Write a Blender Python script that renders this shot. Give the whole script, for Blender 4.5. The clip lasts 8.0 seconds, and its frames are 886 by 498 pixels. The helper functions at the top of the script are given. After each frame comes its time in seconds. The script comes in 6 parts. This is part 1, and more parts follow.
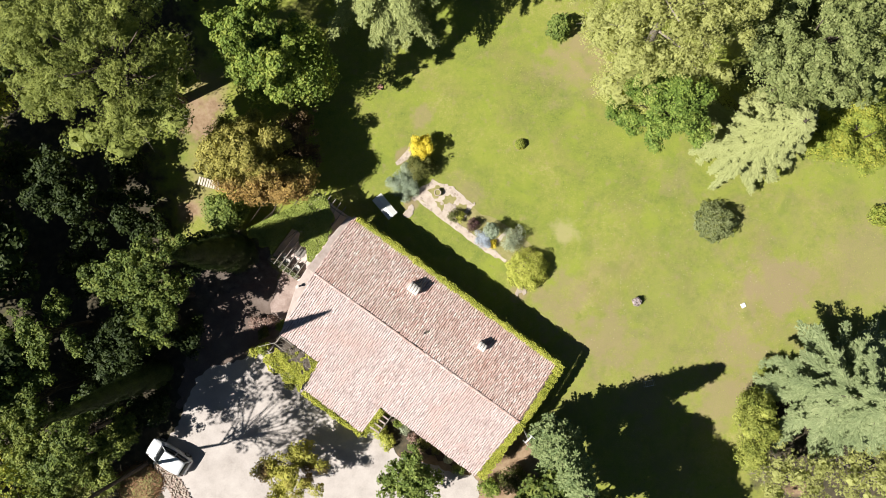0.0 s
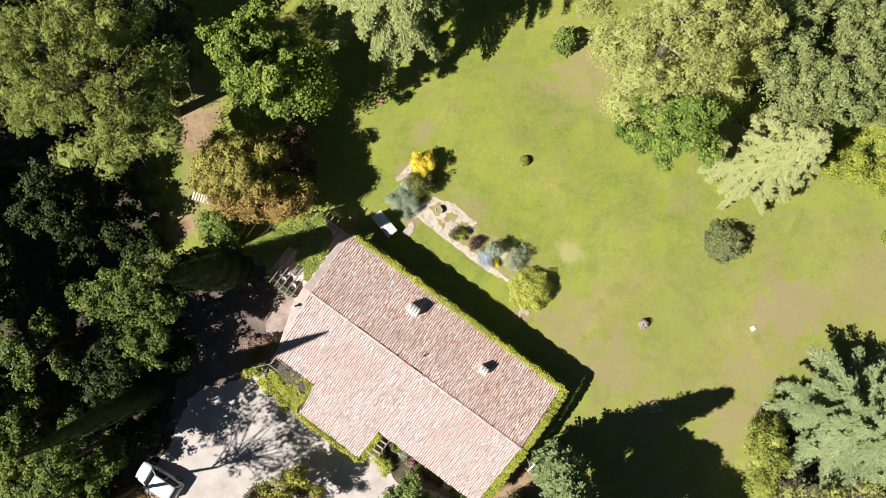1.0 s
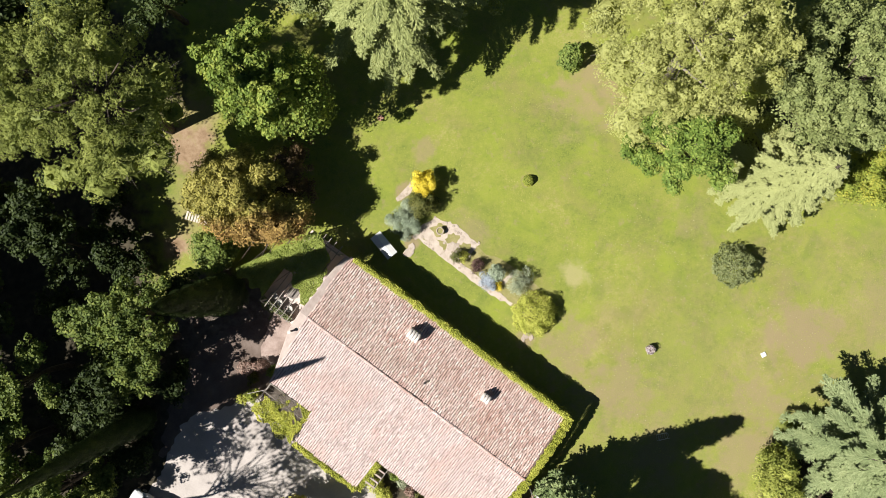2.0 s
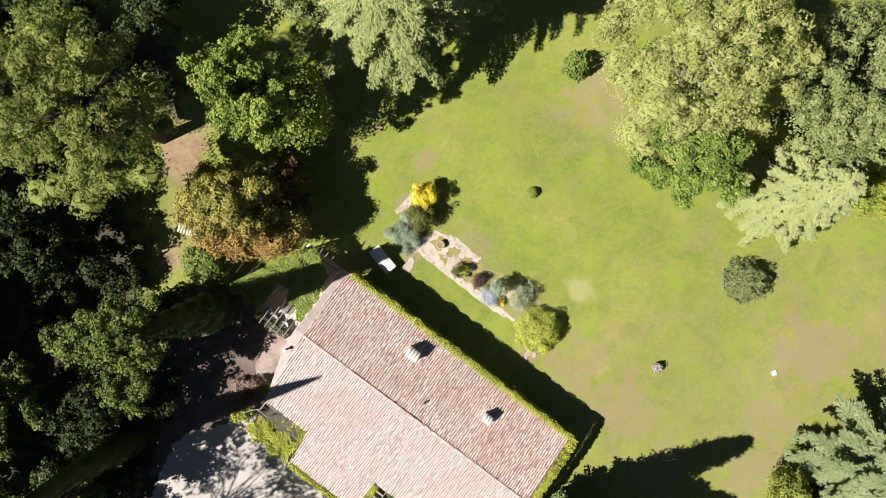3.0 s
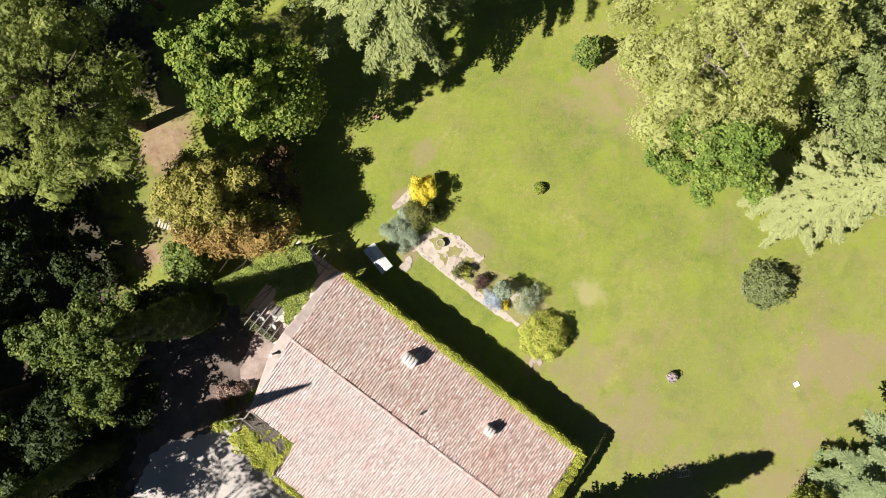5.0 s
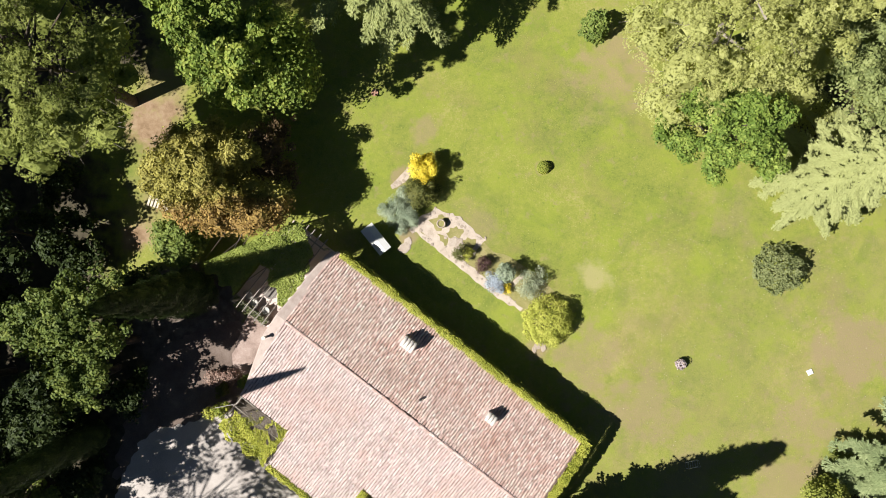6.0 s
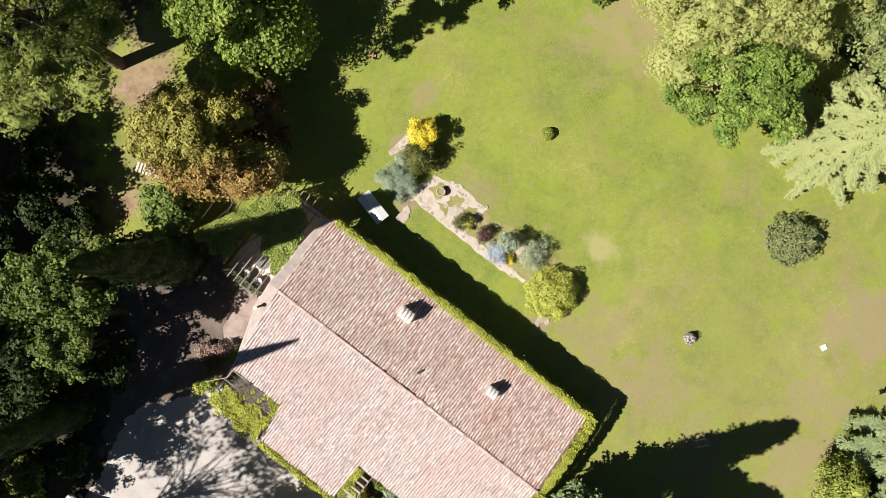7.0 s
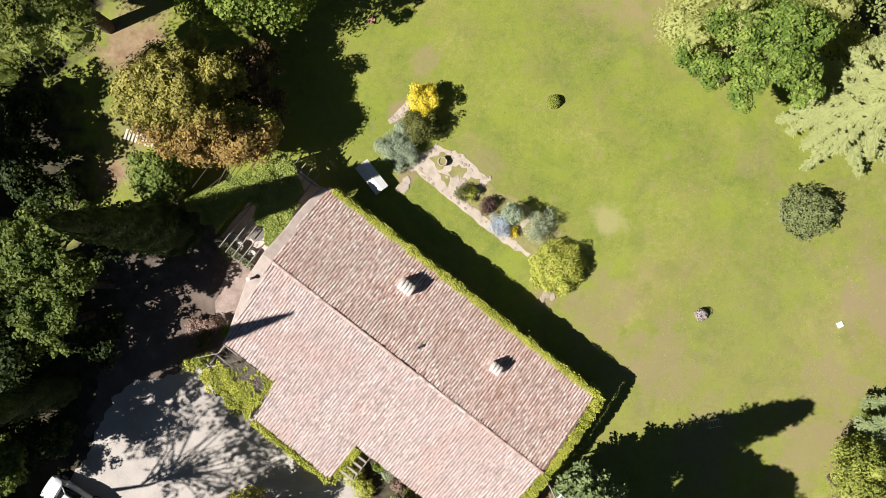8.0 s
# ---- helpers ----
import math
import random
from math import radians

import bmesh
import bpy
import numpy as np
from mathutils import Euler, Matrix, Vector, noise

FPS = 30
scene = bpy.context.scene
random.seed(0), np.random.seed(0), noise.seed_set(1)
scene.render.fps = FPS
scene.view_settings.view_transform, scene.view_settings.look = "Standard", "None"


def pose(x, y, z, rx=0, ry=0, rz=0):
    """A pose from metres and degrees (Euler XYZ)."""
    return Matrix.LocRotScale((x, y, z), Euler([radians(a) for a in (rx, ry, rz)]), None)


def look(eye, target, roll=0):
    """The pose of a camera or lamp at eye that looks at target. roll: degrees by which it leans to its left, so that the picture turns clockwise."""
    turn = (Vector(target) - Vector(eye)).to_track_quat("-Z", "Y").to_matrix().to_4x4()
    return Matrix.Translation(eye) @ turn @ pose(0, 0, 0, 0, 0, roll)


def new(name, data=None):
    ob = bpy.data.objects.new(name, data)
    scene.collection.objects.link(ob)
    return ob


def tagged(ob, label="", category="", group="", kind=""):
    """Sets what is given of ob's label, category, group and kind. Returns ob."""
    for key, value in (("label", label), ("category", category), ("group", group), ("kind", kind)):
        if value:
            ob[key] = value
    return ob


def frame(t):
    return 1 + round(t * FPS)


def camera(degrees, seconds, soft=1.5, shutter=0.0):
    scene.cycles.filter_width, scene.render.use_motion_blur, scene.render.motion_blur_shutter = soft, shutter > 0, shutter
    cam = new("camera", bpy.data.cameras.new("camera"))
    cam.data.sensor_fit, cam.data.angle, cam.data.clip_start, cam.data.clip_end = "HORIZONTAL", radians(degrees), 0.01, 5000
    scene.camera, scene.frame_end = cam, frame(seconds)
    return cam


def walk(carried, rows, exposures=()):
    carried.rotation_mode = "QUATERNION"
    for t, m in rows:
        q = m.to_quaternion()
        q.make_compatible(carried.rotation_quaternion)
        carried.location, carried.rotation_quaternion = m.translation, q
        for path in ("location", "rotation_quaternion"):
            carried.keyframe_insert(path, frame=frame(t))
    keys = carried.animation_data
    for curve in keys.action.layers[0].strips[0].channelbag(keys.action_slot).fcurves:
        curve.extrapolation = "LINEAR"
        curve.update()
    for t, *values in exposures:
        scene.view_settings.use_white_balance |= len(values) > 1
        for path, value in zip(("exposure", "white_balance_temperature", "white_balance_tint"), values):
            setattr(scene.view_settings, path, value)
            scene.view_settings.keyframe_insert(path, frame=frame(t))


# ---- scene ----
cam = camera(63.9, 8.0, soft=0.6)
PATH = [
    (0.0, 0.728, 0.532, 60.060, 0.057, -0.100, -1.965),
    (0.5, 0.708, 1.026, 59.181, 0.021, -0.101, -1.733),
    (1.0, 0.629, 1.675, 58.300, 0.469, -0.154, -1.518),
    (1.5, 0.612, 2.572, 57.422, 0.528, -0.132, -1.347),
    (3.0, 0.588, 5.041, 54.726, -0.032, -0.133, -1.124),
    (3.5, 0.572, 5.300, 53.821, -0.019, -0.165, -0.941),
    (4.0, 0.511, 5.319, 52.876, 0.020, -0.247, -0.808),
    (5.5, 0.393, 4.122, 50.089, 0.279, -0.336, -0.422),
    (6.0, 0.374, 3.294, 49.150, 0.370, -0.349, -0.296),
    (6.5, 0.341, 2.317, 48.229, 0.444, -0.383, -0.198),
    (7.0, 0.364, 1.180, 47.275, 0.470, -0.379, -0.121),
    (7.5, 0.201, -0.062, 46.329, 0.479, -0.531, -0.037),
    (8.0, 0.184, -0.661, 45.387, 0.566, -0.511, 0.024),
]
walk(cam, [(t, pose(*p)) for t, *p in PATH], exposures=[(0.0, 0.70), (6.0, 0.70), (8.0, 0.58)])

# ---- light ----
SUN_AZ, SUN_EL = 18.0, 46.0      # heading of the shadows from +x, height of the sun
world = bpy.data.worlds.new("sky")
scene.world = world
world.use_nodes = True
wn = world.node_tree.nodes
sky = wn.new("ShaderNodeTexSky")
sky.sky_type = "NISHITA"
sky.sun_disc = False
sky.sun_elevation = radians(SUN_EL)
sky.ozone_density = 5.0
sky.dust_density = 0.3
sky.sun_rotation = radians(90 - (SUN_AZ + 180))
wn["Background"].inputs["Strength"].default_value = 0.0185
world.node_tree.links.new(sky.outputs[0], wn["Background"].inputs["Color"])
sun = new("sun", bpy.data.lights.new("sun", "SUN"))
sun.data.energy = 5.0
sun.data.angle = radians(0.5)
sun.data.color = (1.0, 0.965, 0.91)
SHADOW = Vector((math.cos(radians(SUN_AZ)), math.sin(radians(SUN_AZ)), -math.tan(radians(SUN_EL))))
sun.matrix_world = look((-60, -30, 60), Vector((-60, -30, 60)) + SHADOW)


# ---- materials ----
def nodes_of(name):
    m = bpy.data.materials.new(name)
    m.use_nodes = True
    nt = m.node_tree
    return m, nt, nt.nodes["Principled BSDF"], nt.nodes, nt.links


def ramp(nt, source, stops):
    r = nt.nodes.new("ShaderNodeValToRGB")
    el = r.color_ramp.elements
    while len(el) < len(stops):
        el.new(0.5)
    for e, (p, c) in zip(el, stops):
        e.position, e.color = p, (*c, 1)
    nt.links.new(source, r.inputs[0])
    return r.outputs[0]


def noise_tex(nt, scale, detail=4.0, rough=0.55, vector=None, distort=0.0):
    n = nt.nodes.new("ShaderNodeTexNoise")
    n.inputs["Scale"].default_value = scale
    n.inputs["Detail"].default_value = detail
    n.inputs["Roughness"].default_value = rough
    n.inputs["Distortion"].default_value = distort
    if vector is not None:
        nt.links.new(vector, n.inputs["Vector"])
    return n.outputs["Fac"]


def coords(nt, kind="Object"):
    return nt.nodes.new("ShaderNodeTexCoord").outputs[kind]


def mixed(nt, fac, a, b, mode="MIX"):
    n = nt.nodes.new("ShaderNodeMix")
    n.data_type, n.blend_type = "RGBA", mode
    if isinstance(fac, float):
        n.inputs["Factor"].default_value = fac
    else:
        nt.links.new(fac, n.inputs["Factor"])
    for socket, v in ((n.inputs[6], a), (n.inputs[7], b)):
        if isinstance(v, tuple):
            socket.default_value = (*v, 1)
        else:
            nt.links.new(v, socket)
    return n.outputs[2]


def math_node(nt, op, a, b=0.0, clamp=False):
    n = nt.nodes.new("ShaderNodeMath")
    n.operation, n.use_clamp = op, clamp
    for socket, v in zip(n.inputs, (a, b)):
        if isinstance(v, (int, float)):
            socket.default_value = v
        else:
            nt.links.new(v, socket)
    return n.outputs[0]


def bumped(nt, bsdf, height, strength=0.4, distance=0.05):
    b = nt.nodes.new("ShaderNodeBump")
    b.inputs["Strength"].default_value = strength
    b.inputs["Distance"].default_value = distance
    nt.links.new(height, b.inputs["Height"])
    nt.links.new(b.outputs[0], bsdf.inputs["Normal"])


def surface(name, stops, scale=3.0, rough=0.8, bump=0.3, metal=0.0, fine=25.0, random=0.0):
    """A plain surface: colour from two scales of noise, fine relief."""
    m, nt, bsdf, nodes, links = nodes_of(name)
    co = coords(nt)
    big, small = noise_tex(nt, scale, 5, 0.6, co), noise_tex(nt, fine, 3, 0.6, co)
    value = math_node(nt, "ADD", math_node(nt, "MULTIPLY", big, 0.65), math_node(nt, "MULTIPLY", small, 0.35))
    if random:
        info = nodes.new("ShaderNodeObjectInfo").outputs["Random"]
        value = math_node(nt, "ADD", value, math_node(nt, "MULTIPLY", math_node(nt, "SUBTRACT", info, 0.5), random))
    links.new(ramp(nt, value, stops), bsdf.inputs["Base Color"])
    bsdf.inputs["Roughness"].default_value = rough
    bsdf.inputs["Metallic"].default_value = metal
    bumped(nt, bsdf, small, bump, 0.02)
    return m


def leaf_mat(name, dark, mid, light, patch=1.1, through_light=0.16, rough=0.55, other=None, other_scale=0.25, split=None):
    """Foliage: a colour for each leaf, drifting over the crown, with light passing through."""
    m, nt, bsdf, nodes, links = nodes_of(name)
    island = nodes.new("ShaderNodeNewGeometry").outputs["Random Per Island"]
    drift = noise_tex(nt, patch, 2, 0.5, coords(nt))
    value = math_node(nt, "ADD", math_node(nt, "MULTIPLY", island, 0.26), math_node(nt, "MULTIPLY", drift, 0.74))
    col = ramp(nt, value, [(0.2, dark), (0.47, mid), (0.78, light)])
    if split is not None:
        xyz = nodes.new("ShaderNodeSeparateXYZ")
        links.new(coords(nt), xyz.inputs[0])
        wob = math_node(nt, "MULTIPLY", noise_tex(nt, 0.5, 3, 0.5, coords(nt)), 5.0)
        where = math_node(nt, "SUBTRACT", math_node(nt, "ADD", split + 2.5, 0.0), math_node(nt, "ADD", xyz.outputs["Y"], wob), True)
        col = mixed(nt, where, col, mixed(nt, island, other[0], other[1]))
    elif other:
        where = noise_tex(nt, other_scale, 2, 0.5, coords(nt))
        where = ramp(nt, where, [(0.46, (0, 0, 0)), (0.56, (1, 1, 1))])
        col = mixed(nt, where, col, mixed(nt, island, other[0], other[1]))
    links.new(col, bsdf.inputs["Base Color"])
    bsdf.inputs["Roughness"].default_value = rough
    bsdf.inputs["Specular IOR Level"].default_value = 0.18
    tr = nodes.new("ShaderNodeBsdfTranslucent")
    links.new(mixed(nt, 1.0, col, (1.0, 1.0, 0.45), "MULTIPLY"), tr.inputs["Color"])
    mx = nodes.new("ShaderNodeMixShader")
    mx.inputs[0].default_value = through_light
    links.new(bsdf.outputs[0], mx.inputs[1])
    links.new(tr.outputs[0], mx.inputs[2])
    links.new(mx.outputs[0], nodes["Material Output"].inputs["Surface"])
    return m


BARK = surface("bark", [(0.3, (0.04, 0.03, 0.022)), (0.55, (0.11, 0.085, 0.065)), (0.8, (0.2, 0.165, 0.13))], 4, 0.95, 0.8, fine=18)
BARK_PALE = surface("pale_bark", [(0.3, (0.16, 0.13, 0.10)), (0.6, (0.32, 0.28, 0.23)), (0.8, (0.45, 0.41, 0.35))], 4, 0.9, 0.6, fine=18)
WOOD = surface("weathered_wood", [(0.3, (0.16, 0.14, 0.12)), (0.55, (0.32, 0.29, 0.25)), (0.8, (0.46, 0.43, 0.38))], 3, 0.85, 0.4)
PLASTER = surface("lime_plaster", [(0.3, (0.46, 0.38, 0.31)), (0.55, (0.58, 0.49, 0.41)), (0.8, (0.68, 0.60, 0.52))], 1.2, 0.9, 0.3)
MORTAR = surface("verge_mortar", [(0.3, (0.30, 0.23, 0.20)), (0.5, (0.43, 0.35, 0.31)), (0.75, (0.54, 0.46, 0.41))], 2.0, 0.95, 0.5)
CHIM = surface("chimney_render", [(0.3, (0.5, 0.45, 0.4)), (0.55, (0.66, 0.61, 0.56)), (0.8, (0.78, 0.74, 0.68))], 3, 0.9, 0.4)
SOOT = surface("sooty_render", [(0.3, (0.02, 0.02, 0.02)), (0.6, (0.05, 0.045, 0.04)), (0.8, (0.1, 0.09, 0.08))], 3, 0.95, 0.3)
STONE = surface("pale_stone", [(0.28, (0.28, 0.22, 0.17)), (0.5, (0.43, 0.355, 0.29)), (0.75, (0.54, 0.47, 0.40))], 2.2, 0.9, 0.5, random=0.25)
PAVING = surface("paving", [(0.3, (0.52, 0.38, 0.34)), (0.55, (0.64, 0.51, 0.46)), (0.8, (0.71, 0.61, 0.56))], 1.5, 0.9, 0.4, random=0.25)


def tile_mat(name, single, sun_pale=0.0):
    m, nt, bsdf, nodes, links = nodes_of(name)
    rnd = nodes.new("ShaderNodeObjectInfo").outputs["Random"] if single else nodes.new("ShaderNodeNewGeometry").outputs["Random Per Island"]
    geo = nodes.new("ShaderNodeNewGeometry").outputs["Position"]
    col = ramp(nt, rnd, [(0.0, (0.37, 0.205, 0.165)), (0.15, (0.53, 0.325, 0.275)), (0.45, (0.635, 0.43, 0.375)), (0.75, (0.73, 0.54, 0.49)), (0.93, (0.78, 0.635, 0.585)), (1.0, (0.82, 0.73, 0.68))])
    drift = noise_tex(nt, 0.35, 4, 0.6, geo)
    col = mixed(nt, ramp(nt, drift, [(0.35, (0, 0, 0)), (0.7, (0.5, 0.5, 0.5))]), col, (0.62, 0.53, 0.495))
    lichen = noise_tex(nt, 8.0, 5, 0.7, geo)
    col = mixed(nt, ramp(nt, lichen, [(0.48, (0, 0, 0)), (0.62, (0.9, 0.9, 0.9))]), col, (0.27, 0.22, 0.19))
    warm = noise_tex(nt, 0.22, 3, 0.6, geo)
    col = mixed(nt, ramp(nt, warm, [(0.48, (0, 0, 0)), (0.66, (0.4, 0.4, 0.4))]), col, (0.46, 0.28, 0.23))
    # pale mix paints in the sun on this slope; specks and grime are wear
    if sun_pale:
        col = mixed(nt, sun_pale, col, (0.665, 0.59, 0.595))
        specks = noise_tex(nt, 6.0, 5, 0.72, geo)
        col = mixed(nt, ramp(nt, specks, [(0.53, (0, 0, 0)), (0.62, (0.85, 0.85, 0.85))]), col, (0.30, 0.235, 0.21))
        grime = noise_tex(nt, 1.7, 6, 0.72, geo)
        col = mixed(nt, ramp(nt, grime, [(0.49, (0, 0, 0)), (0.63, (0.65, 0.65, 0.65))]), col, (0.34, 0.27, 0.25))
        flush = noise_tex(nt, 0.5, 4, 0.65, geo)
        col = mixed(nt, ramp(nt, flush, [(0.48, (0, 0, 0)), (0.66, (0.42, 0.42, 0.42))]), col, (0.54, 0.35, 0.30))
    links.new(col, bsdf.inputs["Base Color"])
    bsdf.inputs["Roughness"].default_value = 0.85
    bumped(nt, bsdf, noise_tex(nt, 30, 4, 0.6, geo), 0.3, 0.01)
    return m


# third tile is a lighter copy for the slope that faces the sun
TILE_ONE, TILE_MANY, TILE_SUNLIT = tile_mat("clay_tile", True), tile_mat("clay_tile_field", False), tile_mat("sunlit_tile_field", False, 0.42)
# pan colour takes in both dirt and the shade of the channels
PAN = surface("clay_pan", [(0.3, (0.15, 0.10, 0.085)), (0.55, (0.25, 0.18, 0.153)), (0.8, (0.37, 0.29, 0.26))], 1.5, 0.95, 0.3)


def blob(nt, pos, x, y, r, soft):
    """1 within r of a place on the ground, falling to 0 over soft metres, with an uneven rim."""
    sub = nt.nodes.new("ShaderNodeVectorMath")
    sub.operation = "DISTANCE"
    nt.links.new(pos, sub.inputs[0])
    sub.inputs[1].default_value = (x, y, 0)
    wob = math_node(nt, "MULTIPLY", math_node(nt, "SUBTRACT", noise_tex(nt, 0.7, 4, 0.6, pos), 0.5), 4.0 * soft)
    d = math_node(nt, "ADD", sub.outputs["Value"], wob)
    return math_node(nt, "DIVIDE", math_node(nt, "SUBTRACT", r + soft, d), soft, True)


def lawn_mat():
    m, nt, bsdf, nodes, links = nodes_of("lawn")
    pos = nodes.new("ShaderNodeNewGeometry").outputs["Position"]
    big, midn, fine = noise_tex(nt, 0.11, 4, 0.55, pos), noise_tex(nt, 0.6, 5, 0.62, pos), noise_tex(nt, 9.0, 4, 0.7, pos)
    patchy = noise_tex(nt, 2.6, 4, 0.7, pos)
    v = math_node(nt, "ADD", math_node(nt, "MULTIPLY", big, 0.36), math_node(nt, "ADD", math_node(nt, "MULTIPLY", midn, 0.16), math_node(nt, "ADD", math_node(nt, "MULTIPLY", patchy, 0.20), math_node(nt, "MULTIPLY", fine, 0.28))))
    col = ramp(nt, v, [(0.37, (0.104, 0.143, 0.031)), (0.455, (0.196, 0.229, 0.044)), (0.53, (0.252, 0.272, 0.053)), (0.61, (0.35, 0.315, 0.115))])
    # lush and pale drifts, thin worn flecks, clover
    lush = ramp(nt, noise_tex(nt, 0.28, 5, 0.62, pos), [(0.47, (0, 0, 0)), (0.62, (0.62, 0.62, 0.62))])
    col = mixed(nt, lush, col, (0.245, 0.293, 0.038))
    deep = ramp(nt, noise_tex(nt, 0.42, 5, 0.65, pos, 0.6), [(0.52, (0, 0, 0)), (0.68, (0.4, 0.4, 0.4))])
    col = mixed(nt, deep, col, (0.115, 0.165, 0.034))
    worn = ramp(nt, noise_tex(nt, 1.1, 6, 0.68, pos), [(0.56, (0, 0, 0)), (0.72, (0.6, 0.6, 0.6))])
    col = mixed(nt, worn, col, (0.30, 0.235, 0.125))
    clover = ramp(nt, noise_tex(nt, 4.5, 4, 0.6, pos), [(0.60, (0, 0, 0)), (0.70, (0.5, 0.5, 0.5))])
    col = mixed(nt, clover, col, (0.10, 0.15, 0.035))
    brown = ramp(nt, noise_tex(nt, 0.2, 5, 0.68, pos, 0.4), [(0.50, (0, 0, 0)), (0.66, (0.42, 0.42, 0.42))])
    col = mixed(nt, brown, col, (0.245, 0.20, 0.085))
    dry = (0.285, 0.222, 0.125)
    # worn and dry places in the grass
    for x, y, r, s, amount in ((29.2, -3.5, 1.7, 1.6, 0.75), (37, -1.5, 2.0, 2.5, 0.45), (12.2, 15.3, 1.0, 3.0, 0.35),
                               (-0.5, 11.8, 0.4, 0.9, 0.6), (24.2, -13.0, 1.2, 2.2, 0.6), (14.5, -7.5, 1.0, 2.2, 0.6), (10.5, -4.5, 0.8, 2.2, 0.6), (17.5, -12.0, 1.2, 1.6, 0.5),
                               (21.0, 6.0, 0.8, 1.4, 0.35), (2.8, 5.2, 0.8, 1.4, 0.5), (25.6, -8.8, 1.0, 1.8, 0.6),
                               (20, -9, 5.0, 9.0, 0.22), (34, -3, 5.0, 7.0, 0.2), (7.2, -3.4, 0.45, 0.4, 0.9), (7.55, 9.2, 0.3, 0.3, 0.7), (-1.8, 4.5, 0.5, 0.35, 0.9), (-2.3, 8.6, 0.5, 0.4, 0.8)):
        col = mixed(nt, math_node(nt, "MULTIPLY", blob(nt, pos, x, y, r, s), math_node(nt, "ADD", math_node(nt, "MULTIPLY", fine, 0.5), amount - 0.25)), col, dry)
    col = mixed(nt, math_node(nt, "MULTIPLY", blob(nt, pos, 11.4, 1.7, 0.5, 0.9), 0.75), col, (0.37, 0.335, 0.15))
    for x, y, r, s, amount in ((-18.6, 8.4, 1.4, 1.2, 0.3), (-19.8, 5.4, 1.2, 1.2, 0.35), (-19.0, 14.5, 1.2, 1.5, 0.5), (13.4, 16.9, 0.8, 3.0, 0.5)):
        col = mixed(nt, math_node(nt, "MULTIPLY", blob(nt, pos, x, y, r, s), amount), col, (0.33, 0.235, 0.145))
    # bare soil beside the house; needle litter under the wood, darkened for shade
    soil = ramp(nt, noise_tex(nt, 1.2, 6, 0.65, pos), [(0.3, (0.18, 0.115, 0.062)), (0.5, (0.30, 0.205, 0.125)), (0.7, (0.39, 0.29, 0.185))])
    litter_shade = ramp(nt, noise_tex(nt, 1.5, 5, 0.65, pos), [(0.3, (0.04, 0.036, 0.024)), (0.55, (0.085, 0.072, 0.046)), (0.75, (0.15, 0.115, 0.07))])
    # some of these dark patches only paint shade, as before the house
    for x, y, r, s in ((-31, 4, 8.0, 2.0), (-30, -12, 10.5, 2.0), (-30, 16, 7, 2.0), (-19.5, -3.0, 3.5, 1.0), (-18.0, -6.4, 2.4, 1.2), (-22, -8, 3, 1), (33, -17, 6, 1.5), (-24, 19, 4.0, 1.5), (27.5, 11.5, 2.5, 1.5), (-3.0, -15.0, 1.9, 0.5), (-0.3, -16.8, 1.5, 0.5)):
        col = mixed(nt, blob(nt, pos, x, y, r, s), col, litter_shade)
    for x, y, r, s in ((-19.3, 12.2, 1.1, 1.3), (-14.8, -5.0, 2.2, 0.6),
                       (-11.8, -8.1, 2.2, 0.5), (6.5, -17.0, 1.8, 0.7), (2, -22, 6, 1.2), (-20.4, 4.6, 0.6, 0.8), (30, -20.5, 0.5, 0.5)):
        col = mixed(nt, blob(nt, pos, x, y, r, s), col, soil)
    # earth tone lowered for the shade at the edge of the wood
    trodden = ramp(nt, noise_tex(nt, 1.8, 6, 0.65, pos), [(0.3, (0.085, 0.066, 0.052)), (0.5, (0.14, 0.112, 0.092)), (0.7, (0.21, 0.172, 0.142))])
    col = mixed(nt, blob(nt, pos, -17.0, -1.4, 3.6, 0.8), col, trodden)
    links.new(col, bsdf.inputs["Base Color"])
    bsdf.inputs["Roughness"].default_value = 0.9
    bsdf.inputs["Specular IOR Level"].default_value = 0.2
    bumped(nt, bsdf, fine, 0.4, 0.04)
    return m


LAWN = lawn_mat()
GRAVEL = surface("pale_gravel", [(0.3, (0.34, 0.30, 0.27)), (0.5, (0.48, 0.43, 0.395)), (0.7, (0.58, 0.535, 0.49))], 0.5, 0.95, 0.5, fine=14)
EARTH = surface("bed_soil", [(0.3, (0.19, 0.185, 0.055)), (0.5, (0.27, 0.245, 0.09)), (0.7, (0.37, 0.315, 0.16))], 1.6, 0.95, 0.6, fine=12)


# ---- building blocks ----
def mesh_np(name, verts, faces, smooth=False):
    """A mesh from numpy arrays of corners and of equal-sided faces."""
    verts, faces = np.asarray(verts, dtype=np.float32), np.asarray(faces, dtype=np.int32)
    me = bpy.data.meshes.new(name)
    n, k = faces.shape
    me.vertices.add(len(verts))
    me.vertices.foreach_set("co", verts.ravel())
    me.loops.add(n * k)
    me.loops.foreach_set("vertex_index", faces.ravel())
    me.polygons.add(n)
    me.polygons.foreach_set("loop_start", np.arange(0, n * k, k, dtype=np.int32))
    me.polygons.foreach_set("loop_total", np.full(n, k, dtype=np.int32))
    me.polygons.foreach_set("use_smooth", np.full(n, smooth))
    me.update(calc_edges=True)
    return me


def thing(name, x, y, z=0.0, rz=0.0, label="", category="", group="", kind=""):
    ob = new(name)
    ob.empty_display_size = 0.3
    ob.matrix_world = pose(x, y, z, 0, 0, rz)
    return tagged(ob, label, category, group, kind)


